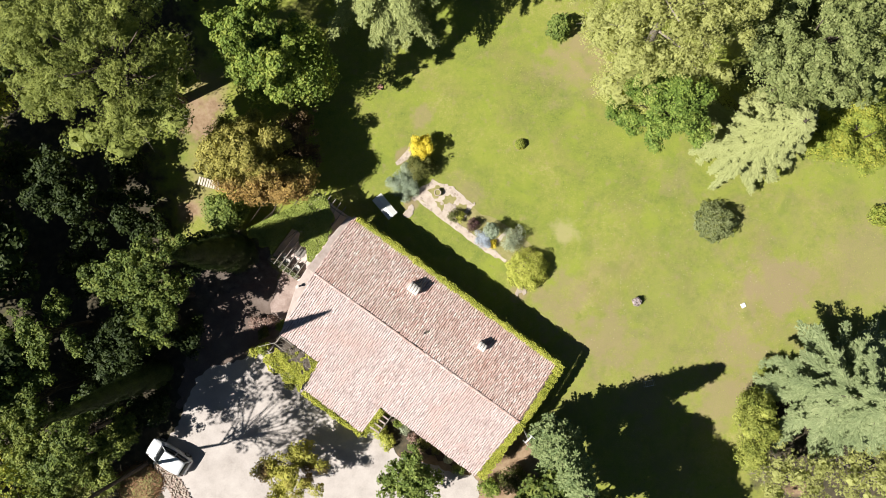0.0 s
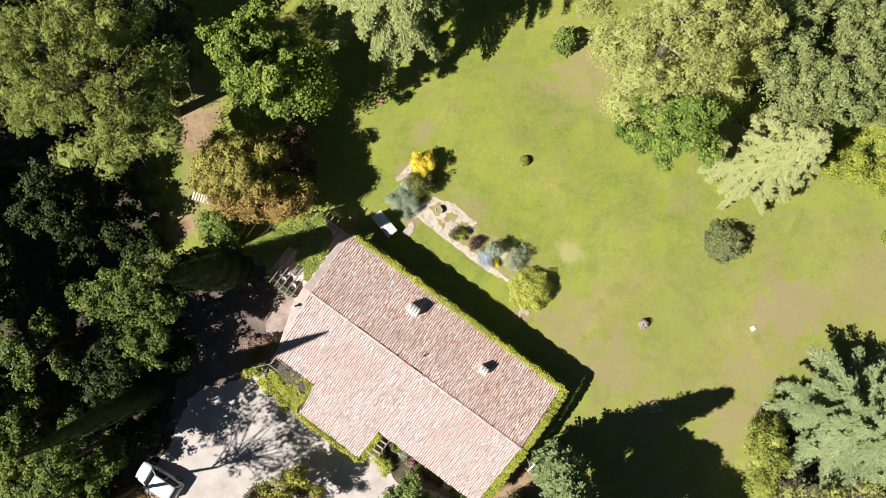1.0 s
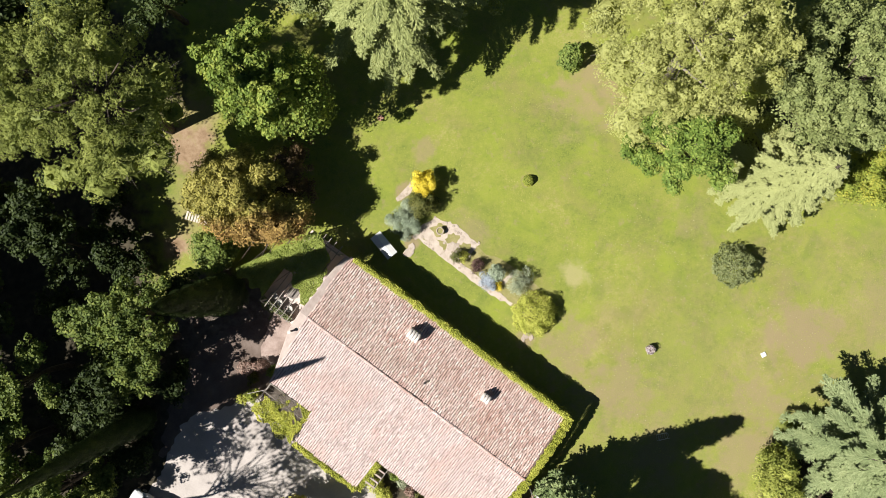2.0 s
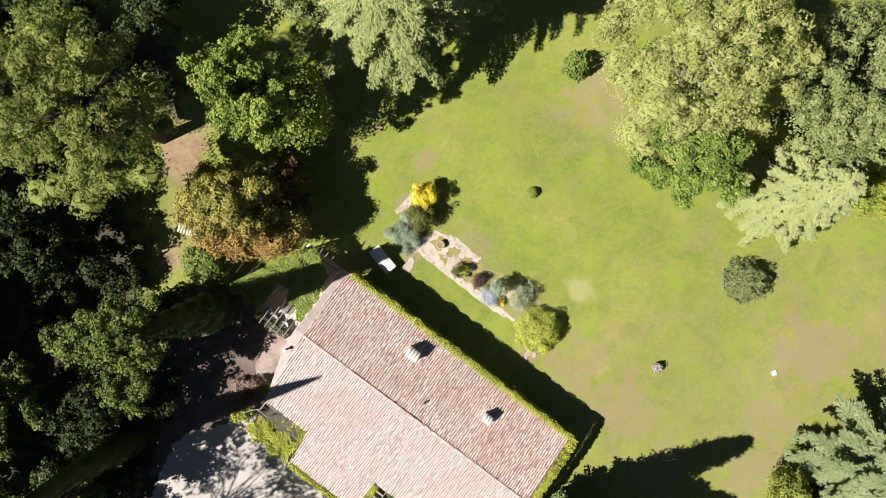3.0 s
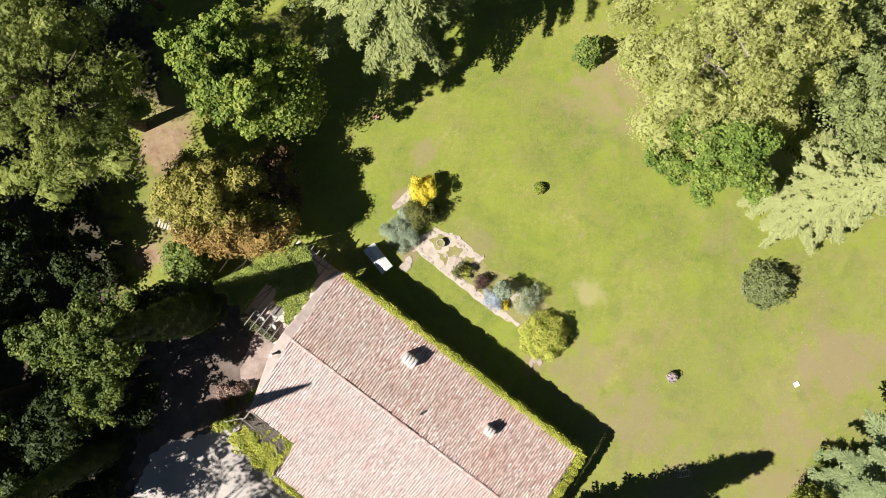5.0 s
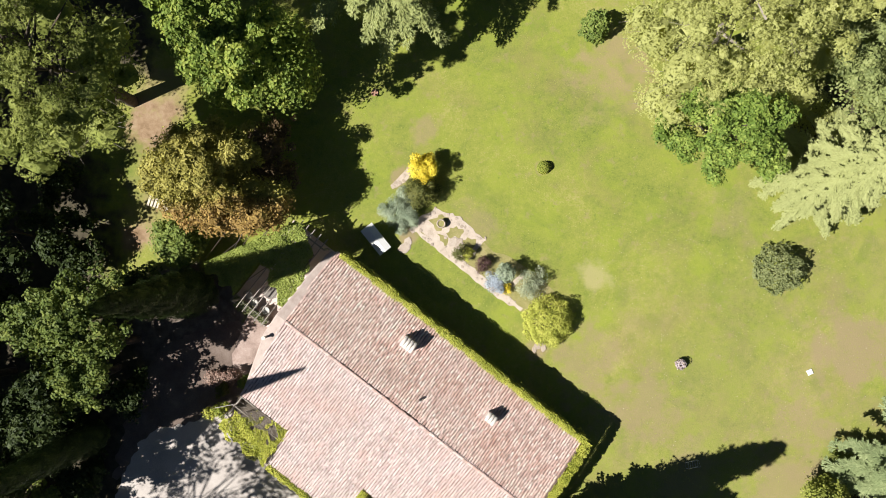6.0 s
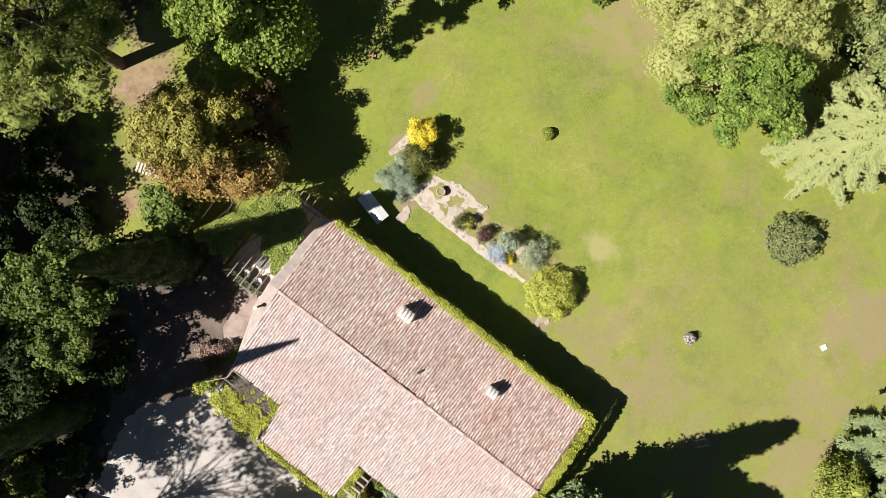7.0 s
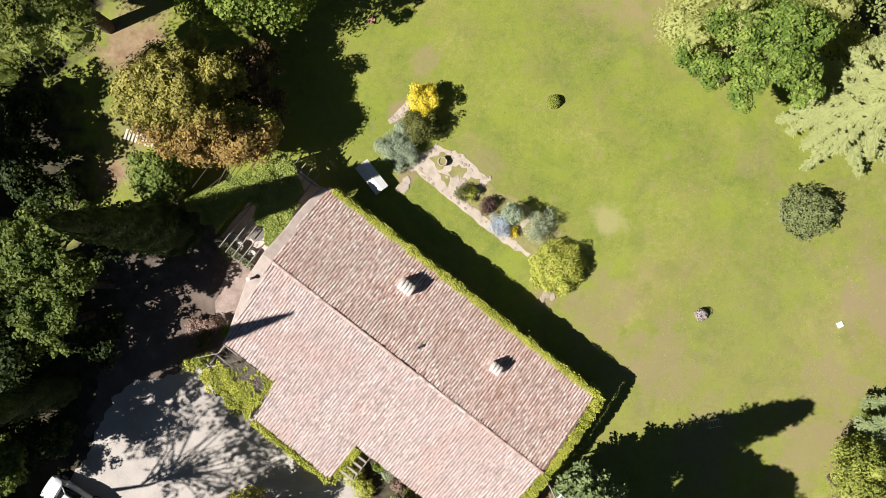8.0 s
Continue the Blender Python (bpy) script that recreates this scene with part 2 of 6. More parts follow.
def part(name, shape, material, parent=None, label="", kind="", at=None):
    """One mesh object, from a bmesh or a mesh, under a thing or a part."""
    me = shape
    if isinstance(shape, bmesh.types.BMesh):
        me = bpy.data.meshes.new(name)
        shape.normal_update()
        shape.to_mesh(me)
        shape.free()
    if material is not None and not me.materials:
        me.materials.append(material)
    ob = new(name, me)
    ob.parent = parent
    if at is not None:
        ob.matrix_basis = at
    return tagged(ob, label, kind=kind)


def box(bm, x0, y0, z0, x1, y1, z1, bevel=0.0, m=None):
    r = bmesh.ops.create_cube(bm, size=1.0)
    vs = r["verts"]
    for v in vs:
        v.co = Vector(((x0 + x1) / 2 + v.co.x * (x1 - x0), (y0 + y1) / 2 + v.co.y * (y1 - y0), (z0 + z1) / 2 + v.co.z * (z1 - z0)))
    if m is not None:
        bmesh.ops.transform(bm, matrix=m, verts=vs)
    if bevel:
        es = list({e for v in vs for e in v.link_edges})
        bmesh.ops.bevel(bm, geom=es, offset=bevel, segments=2, affect="EDGES", profile=0.5)
    return bm


def tube(points, radii, sides=7):
    """Corners and faces of a tapered tube along points."""
    pts = [Vector(p) for p in points]
    verts, faces = [], []
    for i, p in enumerate(pts):
        d = (pts[min(i + 1, len(pts) - 1)] - pts[max(i - 1, 0)]).normalized()
        a = d.orthogonal().normalized()
        b = d.cross(a)
        for k in range(sides):
            w = 2 * math.pi * k / sides
            verts.append(p + (a * math.cos(w) + b * math.sin(w)) * radii[i])
    for i in range(len(pts) - 1):
        for k in range(sides):
            j = (k + 1) % sides
            faces.append((i * sides + k, i * sides + j, (i + 1) * sides + j, (i + 1) * sides + k))
    return verts, faces


def tubes_mesh(name, specs, sides=6):
    vs, fs = [], []
    for pts, radii in specs:
        v, f = tube(pts, radii, sides)
        off = len(vs)
        vs += [tuple(p) for p in v]
        fs += [tuple(i + off for i in q) for q in f]
    return mesh_np(name, vs, fs, True)


def unit(a):
    return a / np.maximum(np.linalg.norm(a, axis=1, keepdims=True), 1e-6)


def blades(name, centre, axis, normal, length, width, fold=0.12, lie=0.85):
    """A mesh of folded leaves: centres, directions, facings, sizes."""
    n = len(centre)
    face = unit(np.broadcast_to(np.asarray(normal, dtype=float), (n, 3)))
    a = unit(axis)
    a = unit(a - face * np.sum(a * face, axis=1, keepdims=True) * lie)
    b = unit(np.cross(face, a))
    up = np.cross(a, b)
    L, w = (np.broadcast_to(np.asarray(q, dtype=float).reshape(-1, 1), (n, 1)) for q in (length, width))
    v = np.empty((n, 4, 3))
    v[:, 0] = centre - a * L / 2
    v[:, 1] = centre + b * w / 2 + up * w * fold - a * L * 0.06
    v[:, 2] = centre + a * L / 2
    v[:, 3] = centre - b * w / 2 + up * w * fold - a * L * 0.06
    return mesh_np(name, v.reshape(-1, 3), np.arange(4 * n).reshape(n, 4))


def rng_of(*seed):
    return np.random.default_rng([int(abs(s) * 100) for s in seed])


def clumped_leaves(rng, lobes, per_m2, leaf, width, spread=0.75, upward=0.55, shell=0.35):
    """Leaves in balls: lobes are rows (x, y, z, rx, ry, rz)."""
    cs, ax, nm, ls = [], [], [], []
    for x, y, z, rx, ry, rz in lobes:
        n = max(12, int(per_m2 * 4 * math.pi * ((rx * ry + ry * rz + rx * rz) / 3)))
        d = unit(rng.normal(size=(n, 3)))
        keep = d[:, 2] > -0.55 - 0.3 * rng.random(n)
        d = d[keep]
        n = len(d)
        rad = 1.0 - shell * rng.random(n) ** 1.6 + 0.10 * rng.normal(size=n)
        cs.append(np.array([x, y, z]) + d * rad[:, None] * np.array([rx, ry, rz]))
        nm.append(d * 0.95 + np.array([0, 0, upward]) + rng.normal(size=(n, 3)) * spread * 0.42)
        ax.append(d * 0.5 + rng.normal(size=(n, 3)) * 0.8 - np.array([0, 0, 0.25]))
        ls.append(leaf * (0.65 + 0.7 * rng.random(n)))
    cs, ax, nm, ls = np.concatenate(cs), np.concatenate(ax), np.concatenate(nm), np.concatenate(ls)
    return cs, ax, nm, ls, ls * width / leaf


def dome_lobes(rng, rx, ry, z0, z1, n, size, lean=(0, 0), fill=0.25):
    """Balls of foliage on the boughs of a crown: each bough carries its own dome, with gaps between them and an uneven outline."""
    out = []
    rz = z1 - z0
    boughs = max(4, n // 6)
    span = 1.08 * math.sqrt(rx * ry / boughs)
    for i in range(boughs):
        rad = math.sqrt((i + 0.4) / boughs) * (0.90 + 0.10 * rng.normal())
        rad = min(max(rad, 0.0), 0.98)
        ang = i * 2.39996 + rng.normal() * 0.3
        h = math.sqrt(max(0.0, 1 - rad ** 2))
        b = span * (0.75 + 0.55 * rng.random())
        zc = z0 + rz * (0.18 + 0.74 * h) - b * 0.55 + rng.normal() * 0.07 * rz
        if rng.random() < fill:
            zc -= rz * 0.22 * rng.random()
        cx, cy = rad * (rx - b * 0.45) * math.cos(ang) + lean[0] * h, rad * (ry - b * 0.45) * math.sin(ang) + lean[1] * h
        out.append((cx, cy, max(b * 0.5, zc - 0.12 * b), b * 0.72, b * 0.72, b * 0.5))
        for j in range(max(4, int(1.7 * n / boughs))):
            d = rng.normal(size=3)
            d[2] = abs(d[2]) - 0.25
            d = d / np.linalg.norm(d)
            q = b * (0.62 + 0.55 * rng.random())
            s = size * (0.38 + 0.5 * rng.random())
            out.append((cx + d[0] * q + 0.25 * b * math.cos(ang), cy + d[1] * q + 0.25 * b * math.sin(ang), max(s * 0.6, zc + d[2] * q * 0.8), s, s, s * 0.75))
    return out


def limbs(rng, height, lobes, r0, count, start=0.25):
    specs = []
    top = max(l[2] for l in lobes)
    bend = rng.normal(size=2) * 0.15
    trunk = [(0, 0, -0.1), (bend[0], bend[1], height * 0.3), (bend[0] * 1.5, -bend[1], height * 0.6), (bend[0], 0, top * 0.92)]
    specs.append((trunk, [r0 * 1.25, r0, r0 * 0.6, r0 * 0.15]))
    order = rng.permutation(len(lobes))[:count]
    for k in order:
        x, y, z = lobes[k][:3]
        h = max(0.4, min(z * 0.8, height * (start + 0.4 * rng.random())))
        base = (bend[0] * 1.2, 0, h)
        midp = (x * 0.45 + rng.normal() * 0.035 * height, y * 0.45 + rng.normal() * 0.035 * height, h + (z - h) * 0.55)
        specs.append(([base, midp, (x * 0.88, y * 0.88, z - 0.15)], [r0 * 0.36, r0 * 0.2, r0 * 0.05]))
    return specs


def heart_of(rng, lobes, size, full=0.56):
    """Solid lumpy low balls in each bough, hidden under its leaves, added to block sunlight."""
    vs, fs = [], []
    for x, y, z, rx, ry, rz in lobes:
        if rx < 0.85 * size:
            continue
        off = len(vs)
        for i in range(6):
            p = math.pi * (i + 0.5) / 6
            for k in range(9):
                w = 2 * math.pi * (k + 0.5 * (i % 2)) / 9
                q = full + 0.28 * rng.random()
                vs.append((x + rx * q * math.sin(p) * math.cos(w), y + ry * q * math.sin(p) * math.sin(w), max(0.05, z + rz * q * math.cos(p))))
        for i in range(5):
            for k in range(9):
                j = (k + 1) % 9
                fs.append((off + i * 9 + k, off + (i + 1) * 9 + k, off + (i + 1) * 9 + j, off + i * 9 + j))
        for a in range(1, 8):
            fs.append((off, off + a, off + a + 1, off + a + 1))
    return vs, [f for f in fs if f[2] != f[3]]


def broad_tree(name, x, y, rx, ry, z0, z1, leafmat, label, category="tree", n=40, size=1.0, per=14, leaf=0.26, width=0.2, r0=0.22, lean=(0, 0), branches=14, bark=None, extra=(), group="", fill=0.25, shell=0.55, start=0.25, heart=True, base=(0, 0)):
    rng = rng_of(x + 50, y + 50, z1)
    t = thing(name, x, y, 0, 0, label, category, group)
    lobes = dome_lobes(rng, rx, ry, z0, z1, n, size, lean, fill) + list(extra)
    specs = limbs(rng, z1, lobes, r0, branches, start)
    if base != (0, 0):
        specs = [([(p[0] + base[0] * max(0, 1 - p[2] / (z1 * 0.62)), p[1] + base[1] * max(0, 1 - p[2] / (z1 * 0.62)), p[2]) for p in pts], rr) for pts, rr in specs]
    part("trunk", tubes_mesh("trunk", specs), bark or BARK, t)
    part("crown", blades("crown", *clumped_leaves(rng, lobes, per, leaf, width, shell=shell)), leafmat, t)
    hv, hf = heart_of(rng, lobes, size)
    if heart and hf:
        part("shading_core", mesh_np("shading_core", hv, hf), leafmat, t)
    return t


def tufted_tree(name, x, y, rx, ry, z0, z1, leafmat, label, n=70, size=1.0, tufts=26, needle=0.34, wide=0.075, r0=0.35, lean=(0, 0), extra=(), bark=None, base=(0, 0), twigs=0, category="tree", up=0.6, tilt=0.3, m=9, full=0.42):
    """A pine or other fine-leaved tree: puffs made of tufts of narrow leaves."""
    rng = rng_of(x + 50, y + 50, z1)
    t = thing(name, x, y, 0, 0, label, category)
    lobes = dome_lobes(rng, rx, ry, z0, z1, n, size, lean) + list(extra)
    specs = limbs(rng, z1, lobes, r0, 26, 0.45)
    if base != (0, 0):
        specs = [([(p[0] + base[0] * max(0, 1 - p[2] / (z1 * 0.9)), p[1] + base[1] * max(0, 1 - p[2] / (z1 * 0.9)), p[2]) for p in pts], rr) for pts, rr in specs]
    part("trunk", tubes_mesh("trunk", specs), bark or BARK, t)
    cs, ax, nm = [], [], []
    for lx, ly, lz, sx, sy, sz in lobes:
        k = max(6, int(tufts * sx * sy))
        d = unit(rng.normal(size=(k, 3)) + np.array([0, 0, 0.45]))
        c = np.array([lx, ly, lz]) + d * np.array([sx, sy, sz]) * (0.75 + 0.3 * rng.random((k, 1)))
        a = unit(np.repeat(d, m, axis=0) * 0.5 + rng.normal(size=(k * m, 3)) * 0.62 + np.array([0, 0, up * 0.5]))
        cs.append(np.repeat(c, m, axis=0) + a * needle * 0.45)
        ax.append(a)
        nm.append(np.repeat(d, m, axis=0) * 0.9 + rng.normal(size=(k * m, 3)) * tilt + np.array([0, 0, 0.6]))
    cs, ax, nm = np.concatenate(cs), np.concatenate(ax), np.concatenate(nm)
    ln = needle * (0.7 + 0.6 * rng.random(len(cs)))
    part("crown", blades("crown", cs, ax, nm, ln, wide, 0.05), leafmat, t)
    hv, hf = heart_of(rng, lobes, size, full)
    if hf:
        part("shading_core", mesh_np("shading_core", hv, hf), leafmat, t)
    if twigs:
        sp = []
        for i in range(twigs):
            k = lobes[-1 - (i % max(1, min(len(lobes), 14)))]
            ang = rng.random() * 6.28
            q = Vector((k[0], k[1], k[2] + 0.2))
            w = Vector((math.cos(ang), math.sin(ang), -0.25 + 0.3 * rng.random()))
            sp.append(([q, q + w * k[3] * 0.6 + Vector((rng.normal() * 0.1, rng.normal() * 0.1, 0.0)), q + w * k[3] * 1.15 + Vector((rng.normal() * 0.25, rng.normal() * 0.25, 0.05))], [0.028, 0.016, 0.006]))
        part("dead_twigs", tubes_mesh("dead_twigs", sp, 4), BARK_PALE, t, "bare grey twigs", kind="stuff")
    return t


def cedar(name, x, y, height, radius, z_low, leafmat, label, tiers=9, per_tier=6, droop=0.18, seed=1, spray=0.3, wide=0.07, top=0.25, fingers=0.5, rise=0.10, gap2=0.3, gap3=0.13, column=0.0, category="cedar tree", r0=0.0, flat=0.22, spread=0.7, comb=0.65, thin=0.55):
    """A conifer of flat sprays: limbs in tiers, side limbs along each, pointed sprays along those."""
    rng = rng_of(x + 50, y + 50, seed)
    t = thing(name, x, y, 0, 0, label, category)
    foot = r0 or radius * 0.06 + 0.12
    specs = [([(0, 0, -0.1), (0, 0, height * 0.5), (0.1, 0.05, height)], [foot, foot * 0.6, 0.03])]
    up = np.array([0, 0, 1.0])
    cs, ax, nm, ls = [], [], [], []
    for i in range(tiers):
        f = i / (tiers - 1)
        z = z_low + (height * 0.97 - z_low) * f
        if column:
            reach = radius * min(1.0, (f + 0.06) / 0.14) ** 0.5 * (1 - f) ** column + 0.15
        else:
            reach = radius * ((1 - f) ** 0.75 * (1 - top) + top * (1 - f * 0.75))
        for k in range(per_tier):
            ang = k * 2 * math.pi / per_tier + i * 1.1 + rng.normal() * 0.22
            L = reach * (0.72 + 0.38 * rng.random())
            out = np.array([math.cos(ang), math.sin(ang), 0.0])
            side = np.array([-math.sin(ang), math.cos(ang), 0.0])
            bend = rng.normal() * 0.16
            zl = z + rng.normal() * 0.25 * (height - z_low) / tiers

            def limb(q):
                q = np.atleast_1d(q)[:, None]
                return up * zl + out * q * L + side * bend * L * q ** 2 + up * (rise * q - droop * q ** 2.2) * L
            specs.append(([tuple(limb(q)[0]) for q in (0.0, 0.5, 1.0)], [0.03 + 0.012 * L, 0.02 + 0.006 * L, 0.008]))
            shoots = [(limb(0.12)[0], out, side, L * 0.9, bend * 0.9)]
            n2 = max(3, int(L / gap2))
            for m in range(n2):
                q = 0.14 + 0.83 * (m + rng.random() * 0.8) / n2
                sg = 1 if m % 2 else -1
                turn = sg * (spread - 0.15 + 0.3 * rng.random())
                o2 = out * math.cos(turn) + side * math.sin(turn)
                s2 = -out * math.sin(turn) + side * math.cos(turn)
                shoots.append((limb(q)[0], o2, s2, L * fingers * (1.06 - q) * (0.55 + 0.7 * rng.random()) + 0.22, rng.normal() * 0.15 - 0.12 * sg))
            for p0, o, sd, ln, bd in shoots:
                n3 = max(2, int(ln / gap3))
                q = (np.arange(n3) + rng.random(n3)) / n3
                base = p0 + o * (q * ln)[:, None] + sd * (bd * ln * q ** 2)[:, None] + up * ((rise * q - droop * 1.1 * q ** 2) * ln)[:, None]
                for sg in (-1.0, 1.0):
                    w = sg * (comb - 0.2 + 0.4 * rng.random(n3))
                    d = o * np.cos(w)[:, None] + sd * np.sin(w)[:, None] + up * (rng.normal(size=n3) * 0.12 + 0.35 * rise - 0.3 * droop)[:, None]
                    d = unit(d)
                    l3 = spray * (0.5 + 0.8 * rng.random(n3)) * np.minimum(1.0, 0.55 + 1.1 * (1 - q))
                    for shift, part_of, twist in ((0.45, 1.0, 0.0), (0.55, thin, 0.5), (0.5, thin, -0.5)):
                        dd = unit(d + np.cross(up, d) * twist)
                        cs.append(base + d * (l3 * (shift if twist else 0.0))[:, None] + dd * (l3 * part_of * 0.48)[:, None])
                        ax.append(dd)
                        nm.append(up + sd * sg * 0.18 + out * 0.15 + rng.normal(size=(n3, 3)) * flat)
                        ls.append(l3 * part_of)
    cs, ax, nm, ls = np.concatenate(cs), np.concatenate(ax), np.concatenate(nm), np.concatenate(ls)
    part("trunk", tubes_mesh("trunk", specs), BARK, t)
    part("crown", blades("crown", cs, ax, nm, ls, wide * (0.6 + 0.4 * ls / spray), 0.05), leafmat, t)
    return t


def cypress(name, x, y, height, r, leafmat, label, count=16000, blunt=0.8, leaf=0.26, wide=0.13, lumpy=0.12, up=0.35):
    rng = rng_of(x + 50, y + 50, height)
    t = thing(name, x, y, 0, 0, label, "cypress tree")
    part("trunk", tubes_mesh("trunk", [([(0, 0, -0.1), (0, 0, height * 0.5), (0, 0, height * 0.93)], [r * 0.16, r * 0.1, 0.02])]), BARK, t)
    # solid core hidden in the foliage, added to stop light passing through
    core = []
    for i in range(13):
        q = i / 12
        rr = 0.74 * r * min(1.0, (q + 0.02) / 0.10) ** 0.5 * (1 - q) ** blunt + 0.02
        core.append(((0, 0, 0.4 + q * (height * 0.97 - 0.4)), rr))
    part("shading_core", tubes_mesh("shading_core", [([c[0] for c in core], [c[1] for c in core])], 12), leafmat, t)
    f = rng.random(count) ** 1.25
    ang = rng.random(count) * 2 * math.pi
    prof = np.minimum(1.0, (f + 0.02) / 0.10) ** 0.5 * (1 - f) ** blunt * (1 + 0.08 * np.sin(ang * 5 + f * 40) + 0.05 * np.sin(ang * 11 - f * 70))
    lump = np.array([noise.noise((math.cos(q) * 1.6 * r, math.sin(q) * 1.6 * r, p * height * 0.8 + x)) for q, p in zip(ang, f)])
    rad = r * prof * (0.80 + 0.24 * rng.random(count)) * (1 + lumpy * lump) + 0.03
    out = np.stack([np.cos(ang), np.sin(ang), np.zeros(count)], 1)
    c = out * rad[:, None] + np.stack([np.zeros(count), np.zeros(count), 0.35 + f * (height - 0.35)], 1)
    a = out * 0.35 + np.array([0, 0, 1.0]) + rng.normal(size=(count, 3)) * 0.25
    part("crown", blades("crown", c, a, out * 0.9 + np.array([0, 0, up]) + rng.normal(size=(count, 3)) * 0.2, leaf * (0.7 + 0.6 * rng.random(count)), wide), leafmat, t)
    return t


def shrub(name, x, y, rx, ry, h, leafmat, label, per=60, leaf=0.12, width=0.08, lobes=10, size=0.4, z0=0.0, category="shrub", group="", narrow=False, upward=0.6):
    rng = rng_of(x + 50, y + 50, h)
    t = thing(name, x, y, 0, 0, label, category, group)
    s = size * min(rx, ry)
    ls = dome_lobes(rng, max(0.05, rx - s * 0.5), max(0.05, ry - s * 0.5), z0, h, lobes, s, fill=0.1) + [(0, 0, h * 0.42, rx * 0.84, ry * 0.84, h * 0.46)]
    specs = [([(0, 0, -0.05), (l[0] * 0.4, l[1] * 0.4, l[2] * 0.5), (l[0] * 0.9, l[1] * 0.9, l[2])], [0.035, 0.025, 0.01]) for l in ls[:7]]
    part("stems", tubes_mesh("stems", specs, 5), BARK, t)
    part("crown", blades("crown", *clumped_leaves(rng, ls, per * 1.35, leaf, width, upward=upward, shell=0.45)), leafmat, t)
    return t


def mound(name, x, y, rx, ry, h, leafmat, label, per=160, leaf=0.14, width=0.08, lump=0.16, freq=2.2, category="shrub"):
    """A round dense shrub: short shoots standing out all over one lumpy dome."""
    rng = rng_of(x + 50, y + 50, h)
    t = thing(name, x, y, 0, 0, label, category)
    n = int(per * 2 * math.pi * (rx * ry + (rx + ry) * h * 0.5) / 2)
    d = unit(rng.normal(size=(n, 3)))
    d[:, 2] = np.abs(d[:, 2]) * 1.15 - 0.15
    bump = np.array([noise.noise((a * freq + x, b * freq, c * freq)) for a, b, c in d])
    rad = (1 + lump * bump) * (1 - 0.22 * rng.random(n) ** 2)
    c = d * rad[:, None] * np.array([rx, ry, h * 0.86]) + np.array([0, 0, h * 0.13])
    c[:, 2] = np.maximum(c[:, 2], 0.04)
    part("stems", tubes_mesh("stems", [([(0, 0, -0.05), (rx * 0.3 * math.cos(a), ry * 0.3 * math.sin(a), h * 0.4), (rx * 0.7 * math.cos(a), ry * 0.7 * math.sin(a), h * 0.6)], [0.04, 0.03, 0.01]) for a in (0.3, 1.5, 2.6, 3.9, 5.2)], 5), BARK, t)
    part("crown", blades("crown", c, d * 0.9 + rng.normal(size=(n, 3)) * 0.55, d * 0.8 + np.array([0, 0, 0.6]) + rng.normal(size=(n, 3)) * 0.4, leaf * (0.7 + 0.6 * rng.random(n)), width), leafmat, t)
    return t


# ---- leaf colours ----
L_MAPLE = leaf_mat("maple_leaves", (0.06, 0.105, 0.018), (0.195, 0.27, 0.05), (0.44, 0.475, 0.10), 0.9, through_light=0.22)
L_LAUREL = leaf_mat("laurel_leaves", (0.06, 0.10, 0.02), (0.15, 0.205, 0.045), (0.30, 0.35, 0.085))
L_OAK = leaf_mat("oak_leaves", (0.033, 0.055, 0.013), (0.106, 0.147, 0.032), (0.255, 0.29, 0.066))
# darker copy of oak foliage, with the shade of the wood mixed in
L_WOOD = leaf_mat("shaded_leaves", (0.022, 0.037, 0.011), (0.052, 0.075, 0.021), (0.105, 0.137, 0.037))
# leaf colour lowered further to carry the deep shade of the wood
L_DEEP_SHADE = leaf_mat("deep_shade_leaves", (0.017, 0.027, 0.009), (0.037, 0.056, 0.016), (0.076, 0.10, 0.028))
L_BROWN = leaf_mat("turning_leaves", (0.135, 0.13, 0.028), (0.32, 0.29, 0.068), (0.49, 0.44, 0.13), other=((0.18, 0.11, 0.037), (0.47, 0.32, 0.10)), split=-1.2)
# reddish leaf colour, lowered for the shade behind the walnut
L_RUST = leaf_mat("shaded_reddish_leaves", (0.06, 0.042, 0.024), (0.13, 0.085, 0.045), (0.23, 0.16, 0.08))
L_PINE = leaf_mat("pine_needles", (0.097, 0.13, 0.027), (0.237, 0.272, 0.063), (0.38, 0.41, 0.11), 0.8)
L_FEATHER = leaf_mat("feathery_leaves", (0.33, 0.345, 0.11), (0.435, 0.45, 0.155), (0.52, 0.53, 0.205), 0.5, through_light=0.34)
L_HOLM = leaf_mat("holm_oak_leaves", (0.075, 0.10, 0.032), (0.20, 0.235, 0.08), (0.32, 0.35, 0.14))
L_BUSH = leaf_mat("bright_leaves", (0.055, 0.10, 0.017), (0.155, 0.23, 0.042), (0.35, 0.415, 0.09))
L_CEDAR_N = leaf_mat("cedar_needles", (0.19, 0.225, 0.078), (0.30, 0.335, 0.12), (0.40, 0.425, 0.165), 0.5, through_light=0.1)
L_CEDAR_E = leaf_mat("pale_cedar_needles", (0.28, 0.305, 0.12), (0.35, 0.375, 0.15), (0.415, 0.435, 0.185), 0.5, through_light=0.1)
L_CEDAR_S = leaf_mat("blue_cedar_needles", (0.14, 0.18, 0.08), (0.235, 0.285, 0.13), (0.36, 0.405, 0.20), 0.5, through_light=0.1)
L_CYP = leaf_mat("cypress_scales", (0.02, 0.035, 0.012), (0.042, 0.068, 0.021), (0.125, 0.165, 0.05), through_light=0.03)
L_CYP_S = leaf_mat("light_cypress_scales", (0.10, 0.15, 0.055), (0.20, 0.255, 0.10), (0.34, 0.39, 0.17), through_light=0.1)
